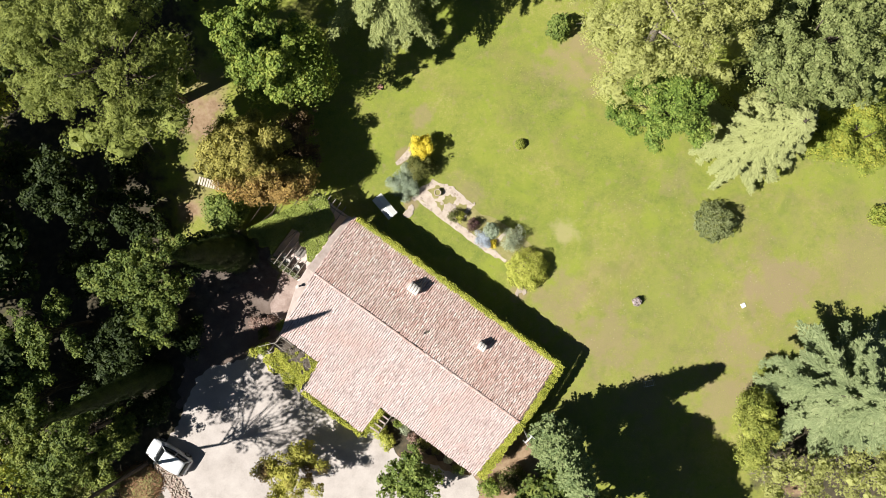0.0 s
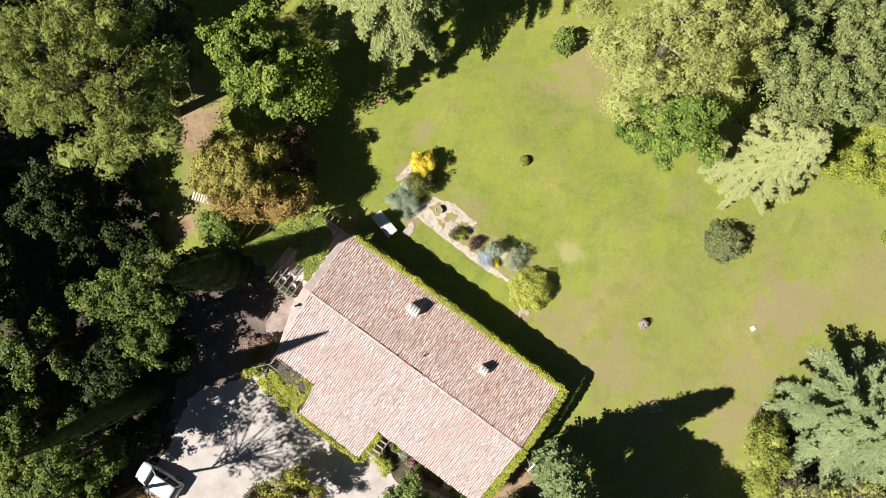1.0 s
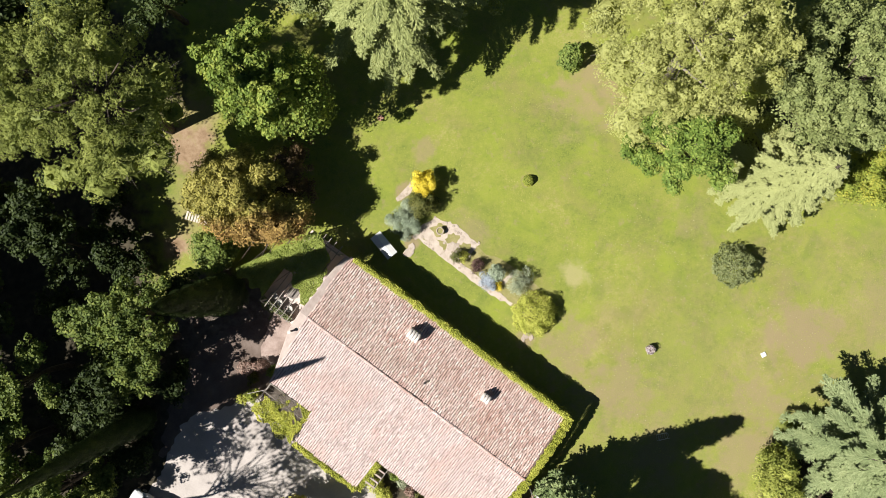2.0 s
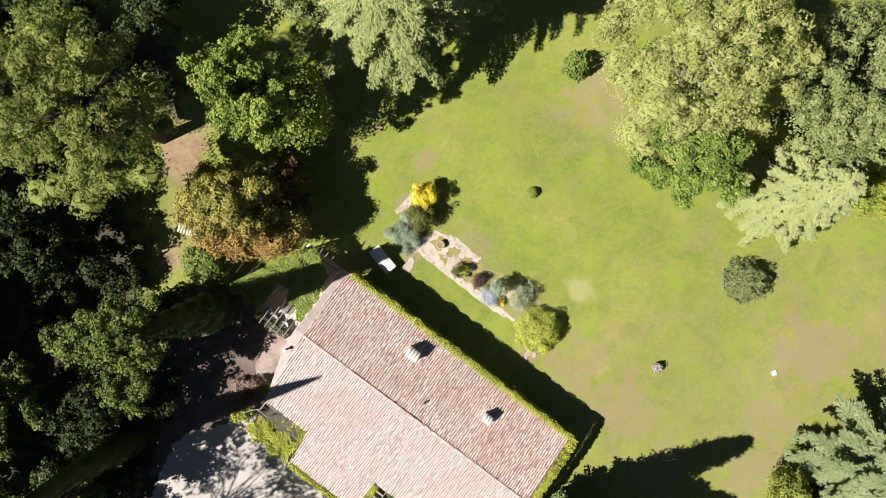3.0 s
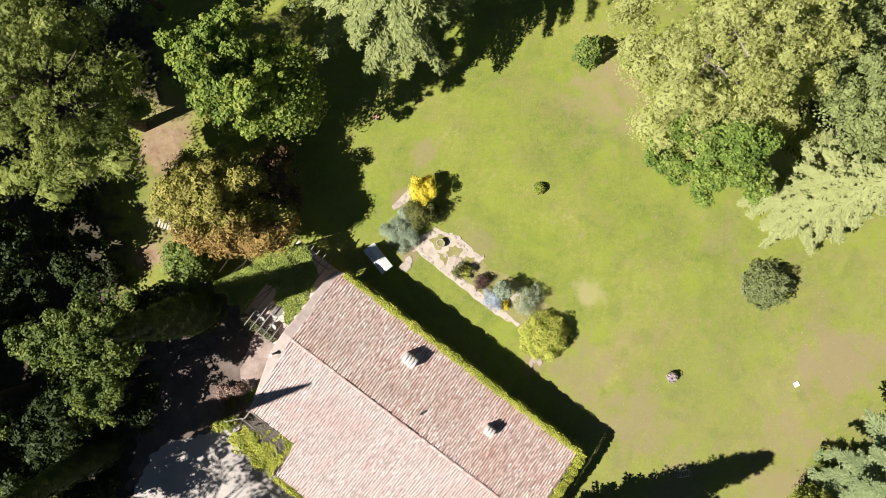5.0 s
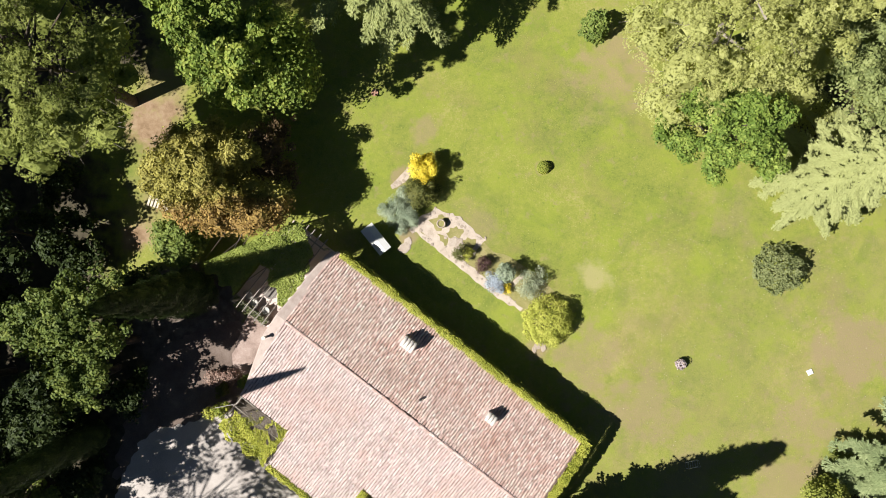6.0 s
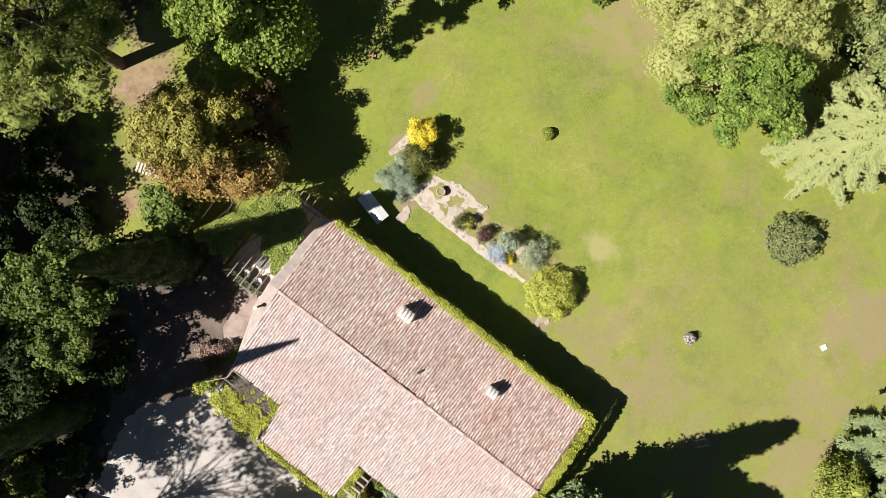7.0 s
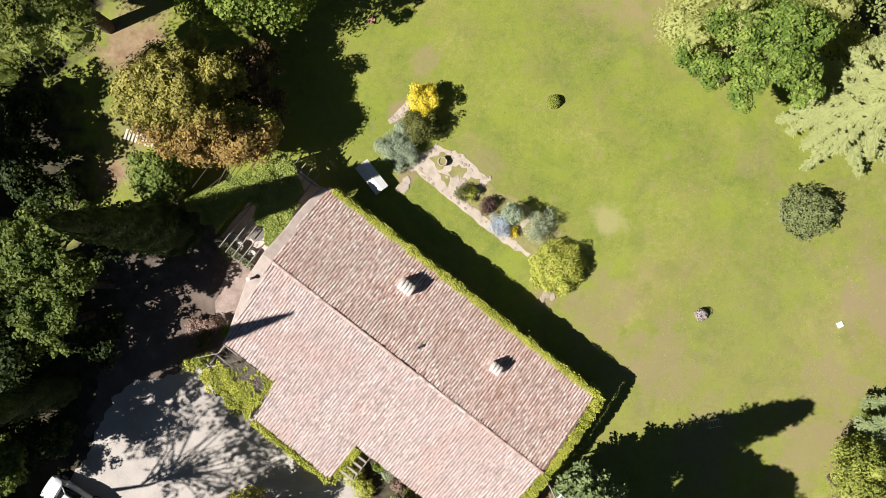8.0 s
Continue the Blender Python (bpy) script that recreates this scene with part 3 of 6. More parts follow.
L_VINE = leaf_mat("vine_leaves", (0.2, 0.23, 0.035), (0.44, 0.46, 0.075), (0.64, 0.61, 0.14))
L_GOLD = leaf_mat("golden_leaves", (0.19, 0.215, 0.028), (0.40, 0.415, 0.07), (0.58, 0.56, 0.13))
L_YEW = leaf_mat("golden_yew_leaves", (0.21, 0.24, 0.035), (0.44, 0.46, 0.085), (0.62, 0.60, 0.15))
L_YELLOW = leaf_mat("yellow_leaves", (0.42, 0.33, 0.02), (0.72, 0.58, 0.05), (0.85, 0.74, 0.12), through_light=0.25)
L_LIME = leaf_mat("yellow_green_leaves", (0.12, 0.165, 0.028), (0.25, 0.295, 0.05), (0.46, 0.43, 0.07), 0.6)
L_DARK = leaf_mat("dark_olive_leaves", (0.05, 0.06, 0.016), (0.115, 0.125, 0.033), (0.22, 0.215, 0.062))
L_BLUE = leaf_mat("blue_grey_needles", (0.15, 0.195, 0.125), (0.29, 0.345, 0.235), (0.43, 0.475, 0.345), through_light=0.1)
L_SILVER = leaf_mat("silver_blue_needles", (0.22, 0.27, 0.32), (0.38, 0.43, 0.50), (0.52, 0.57, 0.64), through_light=0.1)
L_GREY = leaf_mat("grey_green_leaves", (0.196, 0.230, 0.138), (0.362, 0.400, 0.263), (0.525, 0.550, 0.400), through_light=0.15)
L_PURPLE = leaf_mat("purple_leaves", (0.05, 0.025, 0.025), (0.12, 0.065, 0.06), (0.22, 0.14, 0.13), through_light=0.15)
L_MYRTLE = leaf_mat("grey_bush_leaves", (0.075, 0.095, 0.035), (0.175, 0.2, 0.078), (0.29, 0.315, 0.14), through_light=0.1)
# lit copy of the oak leaves, brighter where the wood catches sun
L_OAK_LIT = leaf_mat("sunlit_oak_leaves", (0.06, 0.085, 0.018), (0.16, 0.20, 0.042), (0.31, 0.335, 0.08))
L_BAY = leaf_mat("bay_leaves", (0.11, 0.135, 0.026), (0.25, 0.28, 0.055), (0.43, 0.44, 0.105))
L_DRIVE = leaf_mat("yellowing_leaves", (0.19, 0.19, 0.035), (0.40, 0.385, 0.075), (0.56, 0.52, 0.13), other=((0.15, 0.1, 0.045), (0.33, 0.23, 0.09)), other_scale=0.35)
L_VINE_GREEN = leaf_mat("green_vine_leaves", (0.15, 0.195, 0.04), (0.31, 0.37, 0.085), (0.46, 0.5, 0.14))
L_PINK = leaf_mat("pinkish_leaves", (0.16, 0.09, 0.07), (0.32, 0.21, 0.17), (0.46, 0.36, 0.29))

# ---- ground ----
bm = bmesh.new()
bmesh.ops.create_grid(bm, x_segments=60, y_segments=60, size=1.0)
for v in bm.verts:
    r = max(abs(v.co.x), abs(v.co.y))
    k = 45 * r + 2400 * max(0.0, r - 0.75) ** 2 * 16
    v.co = Vector((v.co.x / max(r, 1e-6) * k, v.co.y / max(r, 1e-6) * k, 0))
ground = part("ground", bm, LAWN, None, "green mown lawn with dry patches and bare soil", kind="structure")


def flat_slab(name, outline, z0, z1, material, label, rough_edge=0.25, step=0.5, seed=0, parent=None, kind="structure", top_wave=0.0):
    """A thin sheet on the ground with an uneven edge."""
    rng = rng_of(seed + 1)
    pts = []
    n = len(outline)
    for i in range(n):
        a, b = Vector(outline[i]), Vector(outline[(i + 1) % n])
        k = max(1, int((b - a).length / step))
        side = Vector((b.y - a.y, a.x - b.x)).normalized()
        for j in range(k):
            pts.append(a + (b - a) * (j / k) + side * float(rng.normal()) * rough_edge * 0.5)
    b2 = bmesh.new()
    top = [b2.verts.new((p.x, p.y, z1)) for p in pts]
    low = [b2.verts.new((p.x, p.y, z0)) for p in pts]
    b2.faces.new(top)
    for i in range(len(pts)):
        j = (i + 1) % len(pts)
        b2.faces.new((low[i], low[j], top[j], top[i]))
    bmesh.ops.recalc_face_normals(b2, faces=b2.faces)
    bmesh.ops.triangulate(b2, faces=[f for f in b2.faces if len(f.verts) > 4])
    return part(name, b2, material, parent, label, kind)


# dark sheet: tree shade over yard and gravel is put into its colour
YARD_EARTH = surface("shaded_earth", [(0.3, (0.10, 0.072, 0.057)), (0.5, (0.155, 0.115, 0.094)), (0.7, (0.225, 0.175, 0.147))], 0.8, 0.95, 0.5, fine=12)
flat_slab("shaded_yard", [(-11.9, -7.2), (-11.6, -5.6), (-12.0, -3.6), (-12.3, -2.2), (-13.4, -1.2), (-15.4, -1.6), (-17.4, -2.4), (-19.4, -4.0), (-20.8, -6.6), (-21.6, -9.6), (-22.2, -12.0), (-20.0, -11.6), (-16.5, -10.4), (-13.8, -9.0)], -0.05, 0.02, YARD_EARTH, "grey-brown earth between wood and house, darkened for the tree shade", 0.22, 0.3, 6)
flat_slab("driveway", [(-13.9, -7.3), (-15.6, -7.6), (-17.2, -8.4), (-18.6, -8.6), (-20.2, -9.4), (-21.0, -11), (-22.4, -14), (-24.3, -16.0), (-23.4, -19.5), (-24, -30), (3, -30), (3.2, -19.0),
                       (0.4, -18.0), (-3.2, -16.8), (-5.2, -15.0), (-8.6, -12.6), (-11.5, -10.8), (-12.9, -8.8)], -0.05, 0.035, GRAVEL, "pale sunlit gravel driveway in front of the house", 0.22, 0.3, 3)

# ---- house ----
HX, HY, HA = -6.28, 3.43, -37.97
H = pose(HX, HY, 0, 0, 0, HA)
SL = 0.18
RV = 5.4
V_S, V_X, U_E, X0, X1 = 11.1, 13.95, 20.42, 4.62, 10.82


def roof_z(v):
    return 2.75 + SL * v if v < RV else 2.75 + SL * RV - SL * (v - RV)


def u_west(v):
    return 0.03 * max(0.0, v) if v < RV else 0.162 + 0.104 * (v - RV)


house = thing("house", HX, HY, 0, HA, "single-storey country house with a low clay-tiled gable roof", "house")
# walls, set in under the eaves, 0.3 thick
ring = [(0.45, -0.4), (U_E - 0.4, -0.4), (U_E - 0.4, -(V_S - 0.4)), (X1 - 0.4, -(V_S - 0.4)), (X1 - 0.4, -(V_X - 0.4)), (X0 + 0.4, -(V_X - 0.4)), (X0 + 0.4, -(V_S - 0.4)), (0.95, -(V_S - 0.4))]
for i in range(len(ring)):
    (ax_, ay_), (bx_, by_) = ring[i], ring[(i + 1) % len(ring)]
    d = Vector((bx_ - ax_, by_ - ay_, 0))
    ln = d.length
    d.normalize()
    nrm = Vector((d.y, -d.x, 0)) * 0.3
    cuts = [0.0, 1.0]
    if ay_ > -RV > by_ or by_ > -RV > ay_:
        cuts = [0.0, (-RV - ay_) / (by_ - ay_), 1.0]
    bm = bmesh.new()
    cols = []
    for c in cuts:
        p = Vector((ax_, ay_, 0)) + d * ln * c
        zt = roof_z(-p.y) - 0.16
        cols.append([bm.verts.new(q) for q in ((p.x, p.y, 0), (p.x, p.y, zt), (p.x + nrm.x, p.y + nrm.y, zt), (p.x + nrm.x, p.y + nrm.y, 0))])
    for a, b in zip(cols, cols[1:]):
        for k in range(4):
            bm.faces.new((a[k], b[k], b[(k + 1) % 4], a[(k + 1) % 4]))
    bm.faces.new(cols[0])
    bm.faces.new(cols[-1][::-1])
    bmesh.ops.recalc_face_normals(bm, faces=bm.faces)
    part("wall", bm, PLASTER, house)

# roof deck with channels between the cover tiles
PITCH, EXPO = 0.178, 0.255
roof = part("roof", tubes_mesh("roof", [([(0.3, -RV, roof_z(RV) - 0.25), (U_E - 0.3, -RV, roof_z(RV) - 0.25)], [0.09, 0.09])]), WOOD, house, "weathered clay barrel-tile roof")


def deck(u0, u1, v0, v1):
    vs, fs = [], []
    us = np.arange(u0, u1 + 1e-6, PITCH / 4)
    for k, u in enumerate(us):
        dz = (0.0, -0.02, -0.03, -0.02)[k % 4]
        for v in (v0, v1):
            z = roof_z(v)
            uu = max(u, u_west(v))
            vs += [(uu, -v, z + dz), (uu, -v, z - 0.14)]
    for k in range(len(us) - 1):
        a, b = 4 * k, 4 * k + 4
        fs += [(a, b, b + 2, a + 2), (a + 1, a + 3, b + 3, b + 1), (a, a + 1, b + 1, b), (a + 2, b + 2, b + 3, a + 3)]
    n = 4 * (len(us) - 1)
    fs += [(0, 2, 3, 1), (n, n + 1, n + 3, n + 2)]
    return vs, fs


dv, df = [], []
for rect in ((0, U_E, 0, RV), (0, U_E, RV, V_S), (X0, X1, V_S, V_X)):
    v, f = deck(*rect)
    df += [tuple(i + len(dv) for i in q) for q in f]
    dv += v
me = mesh_np("pan_tiles", dv, df)
part("pan_tiles", me, PAN, roof, "clay pan tiles, darkened for dirt and for shade between the covers")

# one cover tile: a tapered half barrel with a thick lower lip
SEG = 6
tv, tf = [], []
for y, r, z in ((-0.175, 0.076, 0.015), (0.175, 0.068, 0.0)):
    for k in range(SEG + 1):
        w = math.pi * k / SEG
        tv.append((r * math.cos(w), y, z + r * 0.82 * math.sin(w)))
for k in range(SEG + 1):
    w = math.pi * k / SEG
    tv.append((0.062 * math.cos(w), -0.174, 0.046 * math.sin(w)))
for k in range(SEG):
    tf.append((SEG + 1 + k, SEG + 1 + k + 1, k + 1, k))
    tf.append((2 * SEG + 2 + k + 1, 2 * SEG + 2 + k, k, k + 1))
tile_me = mesh_np("cover_tile", tv, tf, False)
tile_me.materials.append(TILE_ONE)
TV, TF = np.array(tv), np.array(tf)
slope_deg = math.degrees(math.atan(SL))
rng = rng_of(77)
ones, many, sunward = [], [], []
cols = int(U_E / PITCH)
du = EXPO * math.cos(math.radians(slope_deg))
for c in range(cols):
    u = (c + 0.5) * PITCH - 0.04
    for side in (0, 1):
        end = 0.0 if side == 0 else (V_X if X0 < u < X1 else V_S)
        n_rows = int((RV - end if side == 0 else end - RV) / du + 0.35)
        for k in range(n_rows):
            v = (end - 0.03 + (k + 0.55) * du) if side == 0 else (end + 0.03 - (k + 0.55) * du)
            if u < u_west(v) - 0.04:
                continue
            j = rng.normal(size=4)
            m = pose(u + j[0] * 0.012, -v + j[1] * 0.022, roof_z(v) + 0.010 + abs(j[3]) * 0.009, 0, 0, (180 if side == 0 else 0) + j[2] * 2.6) @ pose(0, 0, 0, slope_deg, 0, 0)
            (sunward if side else ones if 5.8 < u < 8.2 else many).append(m)
for rows_, mt_, lb_ in ((many, TILE_MANY, "field of weathered pinkish clay cover tiles"), (sunward, TILE_SUNLIT, "field of clay cover tiles, full sunlight put into their pale colour")):
    low = TV * np.array([1.03, 1.0, 0.74 if rows_ is sunward else 1.0])      # tiles of the sunlit slope are flatter
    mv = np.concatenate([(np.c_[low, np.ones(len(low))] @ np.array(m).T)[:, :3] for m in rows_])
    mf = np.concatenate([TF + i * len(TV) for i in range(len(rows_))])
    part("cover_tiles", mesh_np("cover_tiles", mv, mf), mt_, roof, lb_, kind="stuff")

# ridge caps on mortar
bm = bmesh.new()
box(bm, 0.32, -RV - 0.12, roof_z(RV) - 0.06, U_E - 0.02, -RV + 0.06, roof_z(RV) + 0.06, 0.03)
part("ridge_mortar", bm, MORTAR, roof)
rv_, rf_ = [], []
for y, r in ((-0.22, 0.105), (0.22, 0.085)):
    for k in range(9):
        w = math.pi * k / 8
        rv_.append((r * math.cos(w), y, r * 0.6 * math.sin(w)))
for k in range(8):
    rf_.append((9 + k, 9 + k + 1, k + 1, k))
ridge_me = mesh_np("ridge_tile", rv_, rf_, True)
ridge_me.materials.append(TILE_ONE)
k = 0.5
while k < U_E - 0.1:
    part("ridge_tile", ridge_me, None, roof, at=pose(k, -RV - 0.02 + rng.normal() * 0.008, roof_z(RV) + 0.055, 0, 0, -90 + rng.normal() * 1.5) @ pose(0, 0, 0, 2.0))
    k += 0.385

# mortared verge along the western gable
vs, fs = [], []
vv = np.linspace(0.15, 10.9, 44)
for i, v in enumerate(vv):
    out = max(-0.48, -0.26 - 0.4 * v) + 0.03 * math.sin(v * 2.1) if v < 6.8 else -0.48 + (v - 6.8) * 0.29
    inn = u_west(v) + 0.06
    z = roof_z(v) + 0.03
    for uu, zz in ((out, z - 0.05), (out + 0.08, z), (inn, z + 0.02), (inn, z - 0.2), (out, z - 0.2)):
        vs.append((uu, -v, zz))
for i in range(len(vv) - 1):
    for k in range(5):
        a, b = 5 * i + k, 5 * i + (k + 1) % 5
        fs.append((a, b, b + 5, a + 5))
part("verge", mesh_np("verge", vs, fs), MORTAR, house, "pale mortared verge")


def chimney(u, v, w, d, top, slots):
    z0 = roof_z(v) - 0.25
    ch = part("chimney", box(bmesh.new(), -w / 2, -d / 2, 0, w / 2, d / 2, top - z0 - 0.28, 0.025), CHIM, house, "pale rendered chimney", at=pose(u, -v, z0))
    h = top - z0 - 0.28
    fl = box(bmesh.new(), -w / 2 - 0.3, -d / 2 - 0.28, -0.03, w / 2 + 0.3, d / 2 + 0.28, 0.055, 0.03)
    part("flashing", fl, MORTAR, ch, "mortar flashing", at=pose(0, 0, 0.25, -slope_deg))
    part("flue", box(bmesh.new(), -w / 2 + 0.1, -d / 2 + 0.1, h - 0.02, w / 2 - 0.1, d / 2 - 0.1, h + 0.02), SOOT, ch)
    for i in range(slots + 1):
        x = -w / 2 + 0.05 + (w - 0.1) * i / slots
        for y in (-d / 2 + 0.05, d / 2 - 0.05):
            part("cap_pier", box(bmesh.new(), x - 0.045, y - 0.045, h, x + 0.045, y + 0.045, h + 0.15, 0.01), CHIM, ch)
    # cap of tiles laid side by side
    for i in range(slots):
        x = -w / 2 + (w / slots) * (i + 0.5)
        r = w / slots * 0.45
        pv, pf = [], []
        for y in (-d / 2 - 0.06, d / 2 + 0.06):
            for k in range(9):
                a = math.pi * k / 8
                pv.append((x + r * math.cos(a), y, h + 0.14 + r * 0.7 * math.sin(a)))
            for k in range(9):
                a = math.pi * k / 8
                pv.append((x + r * 0.8 * math.cos(a), y, h + 0.14 + r * 0.5 * math.sin(a)))
        for k in range(8):
            pf += [(18 + k, 18 + k + 1, k + 1, k), (27 + k + 1, 27 + k, 9 + k, 9 + k + 1), (9 + k + 1, 9 + k, k, k + 1), (27 + k, 27 + k + 1, 18 + k + 1, 18 + k)]
        part("cap_tile", mesh_np("cap_tile", pv, pf, True), CHIM, ch)
    return ch


chimney(7.35, 1.75, 0.95, 0.62, 4.15, 4)
chimney(14.42, 2.3, 0.68, 0.5, 4.05, 3)

# cover tiles that can be told apart, on the slope towards the lawn
for m in ones:
    part("cover_tile", tile_me, None, roof, at=m)


def house_xy(u, v):
    p = H @ Vector((u, -v, 0))
    return p.x, p.y


# ---- climbing vines ----
def vine(name, label, segs, leaf=0.10, width=0.085, per=480, thick=0.22, seed=0, down=True, matl=None):
    """Leaves along the eaves: rows (u0, v0, u1, v1, z0, z1, half width)."""
    g = rng_of(seed + 11)
    t = thing(name, HX, HY, 0, HA, label, "vine")
    C, A, N, specs = [], [], [], []
    for u0, v0, u1, v1, z0, z1, hw in segs:
        ln = math.hypot(u1 - u0, v1 - v0)
        n = int(per * ln)
        s = g.random(n)
        wob = np.clip(0.5 + 0.75 * np.array([noise.noise((q * ln * 1.1 + seed * 7, 3.1, seed)) + 0.45 * noise.noise((q * ln * 3.5, 1.1, seed)) + 0.4 for q in s]), 0.25, 1.5)
        du_, dv_ = (u1 - u0) / ln, (v1 - v0) / ln
        off = np.clip(g.normal(size=n), -1.9, 1.9) * hw * 0.5 * wob
        c = np.stack([u0 + (u1 - u0) * s + dv_ * off, -(v0 + (v1 - v0) * s) + du_ * off, z0 + (z1 - z0) * s + thick * wob * (1 - (np.abs(off) / (hw * 1.2)) ** 2) * g.random(n) ** 0.5], 1)
        C.append(c)
        N.append(np.array([0, 0, 0.9]) + g.normal(size=(n, 3)) * 0.55)
        A.append(g.normal(size=(n, 3)) + np.array([0, 0, -0.3]))
        specs.append(([(u0, -v0, z0 + 0.03), ((u0 + u1) / 2, -(v0 + v1) / 2, (z0 + z1) / 2 + 0.05), (u1, -v1, z1 + 0.03)], [0.03, 0.03, 0.02]))
        if down:
            n = int(per * 1.1 * ln)
            s, h = g.random(n), g.random(n) ** 0.8
            k = 0.16
            C.append(np.stack([u0 + (u1 - u0) * s, -(v0 + (v1 - v0) * s), (z0 + (z1 - z0) * s) * h], 1) + g.normal(size=(n, 3)) * np.array([k, k, 0.05]))
            N.append(np.array([dv_, du_, 0.3]) + g.normal(size=(n, 3)) * 0.5)
            A.append(g.normal(size=(n, 3)) * 0.6 + np.array([0, 0, -0.8]))
            for q in np.linspace(0.05, 0.95, max(2, int(ln / 1.5))):
                p = (u0 + (u1 - u0) * q, -(v0 + (v1 - v0) * q))
                specs.append(([(p[0], p[1], -0.05), (p[0] + 0.1, p[1] + 0.05, 1.2), (p[0] - 0.05, p[1], z0 + 0.05)], [0.035, 0.025, 0.015]))
    C, A, N = np.concatenate(C), np.concatenate(A), np.concatenate(N)
    C[:, 2] = np.maximum(C[:, 2], 0.04)
    ls = leaf * (0.6 + 0.8 * g.random(len(C)))
    part("stems", tubes_mesh("stems", specs, 5), BARK, t)
    part("leaves", blades("leaves", C, A, N, ls, ls * width / leaf), matl or L_VINE, t)
    return t


vine("eave_vine", "yellow-green climbing vine along the lawn side of the roof", [(0.3, 0.0, 3, -0.05, 2.75, 2.75, 0.26), (3, -0.05, 12, -0.05, 2.75, 2.75, 0.34), (12, -0.05, 20.5, -0.05, 2.75, 2.75, 0.32)], seed=1)
vine("gable_vine", "thick yellow-green vine over the eastern gable edge", [(20.55, -0.2, 20.6, 2, 2.8, 3.4, 0.42), (20.6, 2, 20.6, RV, 3.4, roof_z(RV), 0.35), (20.6, RV, 20.6, 8.3, roof_z(RV), roof_z(8.3), 0.38), (20.6, 8.3, 20.65, 11.0, roof_z(8.3), 2.7, 0.5)], seed=2, per=950)
vine("front_vine", "vine trained along the front eave and porch corner", [(4.95, V_X + 0.05, 10.85, V_X + 0.1, roof_z(V_X), roof_z(V_X), 0.28), (10.95, 11.3, 11.0, V_X + 0.1, 2.6, 1.9, 0.42)], seed=3)

# ---- trees and shrubs ----
# low extra lobes of pine, maple and walnut are hidden, added to deepen shade
tufted_tree("pine_tree", -22.2, 14.2, 5.9, 5.5, 9.0, 17.5, L_PINE, "tall broad stone pine with olive-green needle puffs and bare twigs", n=400, size=0.62, tufts=132, needle=0.14, wide=0.036, tilt=0.1, m=7, full=0.52, base=(1.5, -0.3), twigs=70,
            extra=[(-2.0, -5.2, 10.6, 1.3, 1.2, 0.9), (0.8, -5.7, 10.4, 1.4, 1.2, 0.9), (-0.6, -4.8, 11, 1.2, 1.2, 0.9), (1.8, -4.6, 11, 1.3, 1.2, 0.9), (5.0, -3.6, 10.6, 1.1, 1.2, 0.8), (5.4, -1.0, 10, 1.0, 1.0, 0.8), (4.8, -4.2, 11.2, 1.3, 1.2, 0.9), (3.8, -3.0, 11.6, 1.5, 1.4, 1.0), (4.6, -2.0, 12.4, 1.3, 1.3, 0.9), (2.8, -4.4, 11.2, 1.4, 1.3, 0.9), (-3.5, 3.0, 8.2, 2.6, 2.6, 1.2), (0, 3.5, 8.0, 2.4, 2.2, 1.2), (2.5, 0.5, 7.6, 2.4, 2.4, 1.2), (0.5, -3, 7.6, 2.6, 2, 1.2), (3.0, -2.4, 9.0, 1.8, 1.8, 1.2), (-4.0, 0, 8.6, 2.2, 2.4, 1.2), (4.2, 1.6, 9.0, 1.5, 1.6, 1.1)])
broad_tree("maple_tree", -11.6, 15.4, 3.6, 3.5, 5.5, 14.2, L_MAPLE, "leafy green broadleaf tree at the edge of the lawn", n=150, size=0.52, per=62, leaf=0.21, width=0.15, heart=False,
           extra=[(0, 0, 5.0, 3.0, 2.8, 2.0), (2.0, -0.6, 4.2, 2.6, 2.4, 1.8), (-1.2, -1.2, 4.4, 2.0, 1.8, 1.8), (1.6, 1.6, 4.4, 2.2, 1.8, 1.8)])
broad_tree("walnut_tree", -14.0, 8.05, 3.4, 3.6, 2.0, 9.2, L_BROWN, "broadleaf tree with leaves turning from olive to rusty brown", n=170, size=0.62, per=54, leaf=0.2, width=0.1, fill=0.3,
           extra=[(0.2, 0.3, 3.2, 2.6, 2.2, 1.6), (-1.3, 1.2, 3.2, 2.0, 1.6, 1.4), (2.1, -1.7, 3.1, 1.7, 0.9, 1.0), (3.7, -1.2, 2.8, 1.2, 1.0, 0.9), (0.3, 1.8, 5.4, 1.8, 1.6, 1.4), (-1.5, 2.0, 5.0, 1.6, 1.4, 1.3), (2.3, -2.6, 4.6, 1.4, 1.1, 1.1), (3.5, -2.4, 4.1, 1.3, 1.0, 1.0), (4.0, -1.4, 4.8, 1.3, 1.2, 1.0), (3.0, -2.2, 5.4, 1.2, 1.1, 0.9), (0.8, -2.6, 4.4, 1.3, 1.0, 1.0), (2.8, -0.9, 4.4, 1.3, 1.2, 1.0)])
# low tree added for the dark, shaded part of the walnut crown
broad_tree("walnut_shade_tree", -10.5, 10.0, 2.4, 2.3, 0.8, 5.0, L_RUST, "low reddish-brown tree standing for the shaded side of the walnut", n=36, size=0.55, per=55, leaf=0.17, width=0.1, r0=0.1)
cedar("cedar_tree", -2.3, 21.5, 25.0, 6.2, 6.0, L_CEDAR_N, "tall cedar with pale drooping feathery branches", tiers=14, per_tier=11, droop=0.42, fingers=0.32, spray=0.42, wide=0.095, gap2=0.22, gap3=0.125, spread=0.55, comb=0.45, thin=0.6)
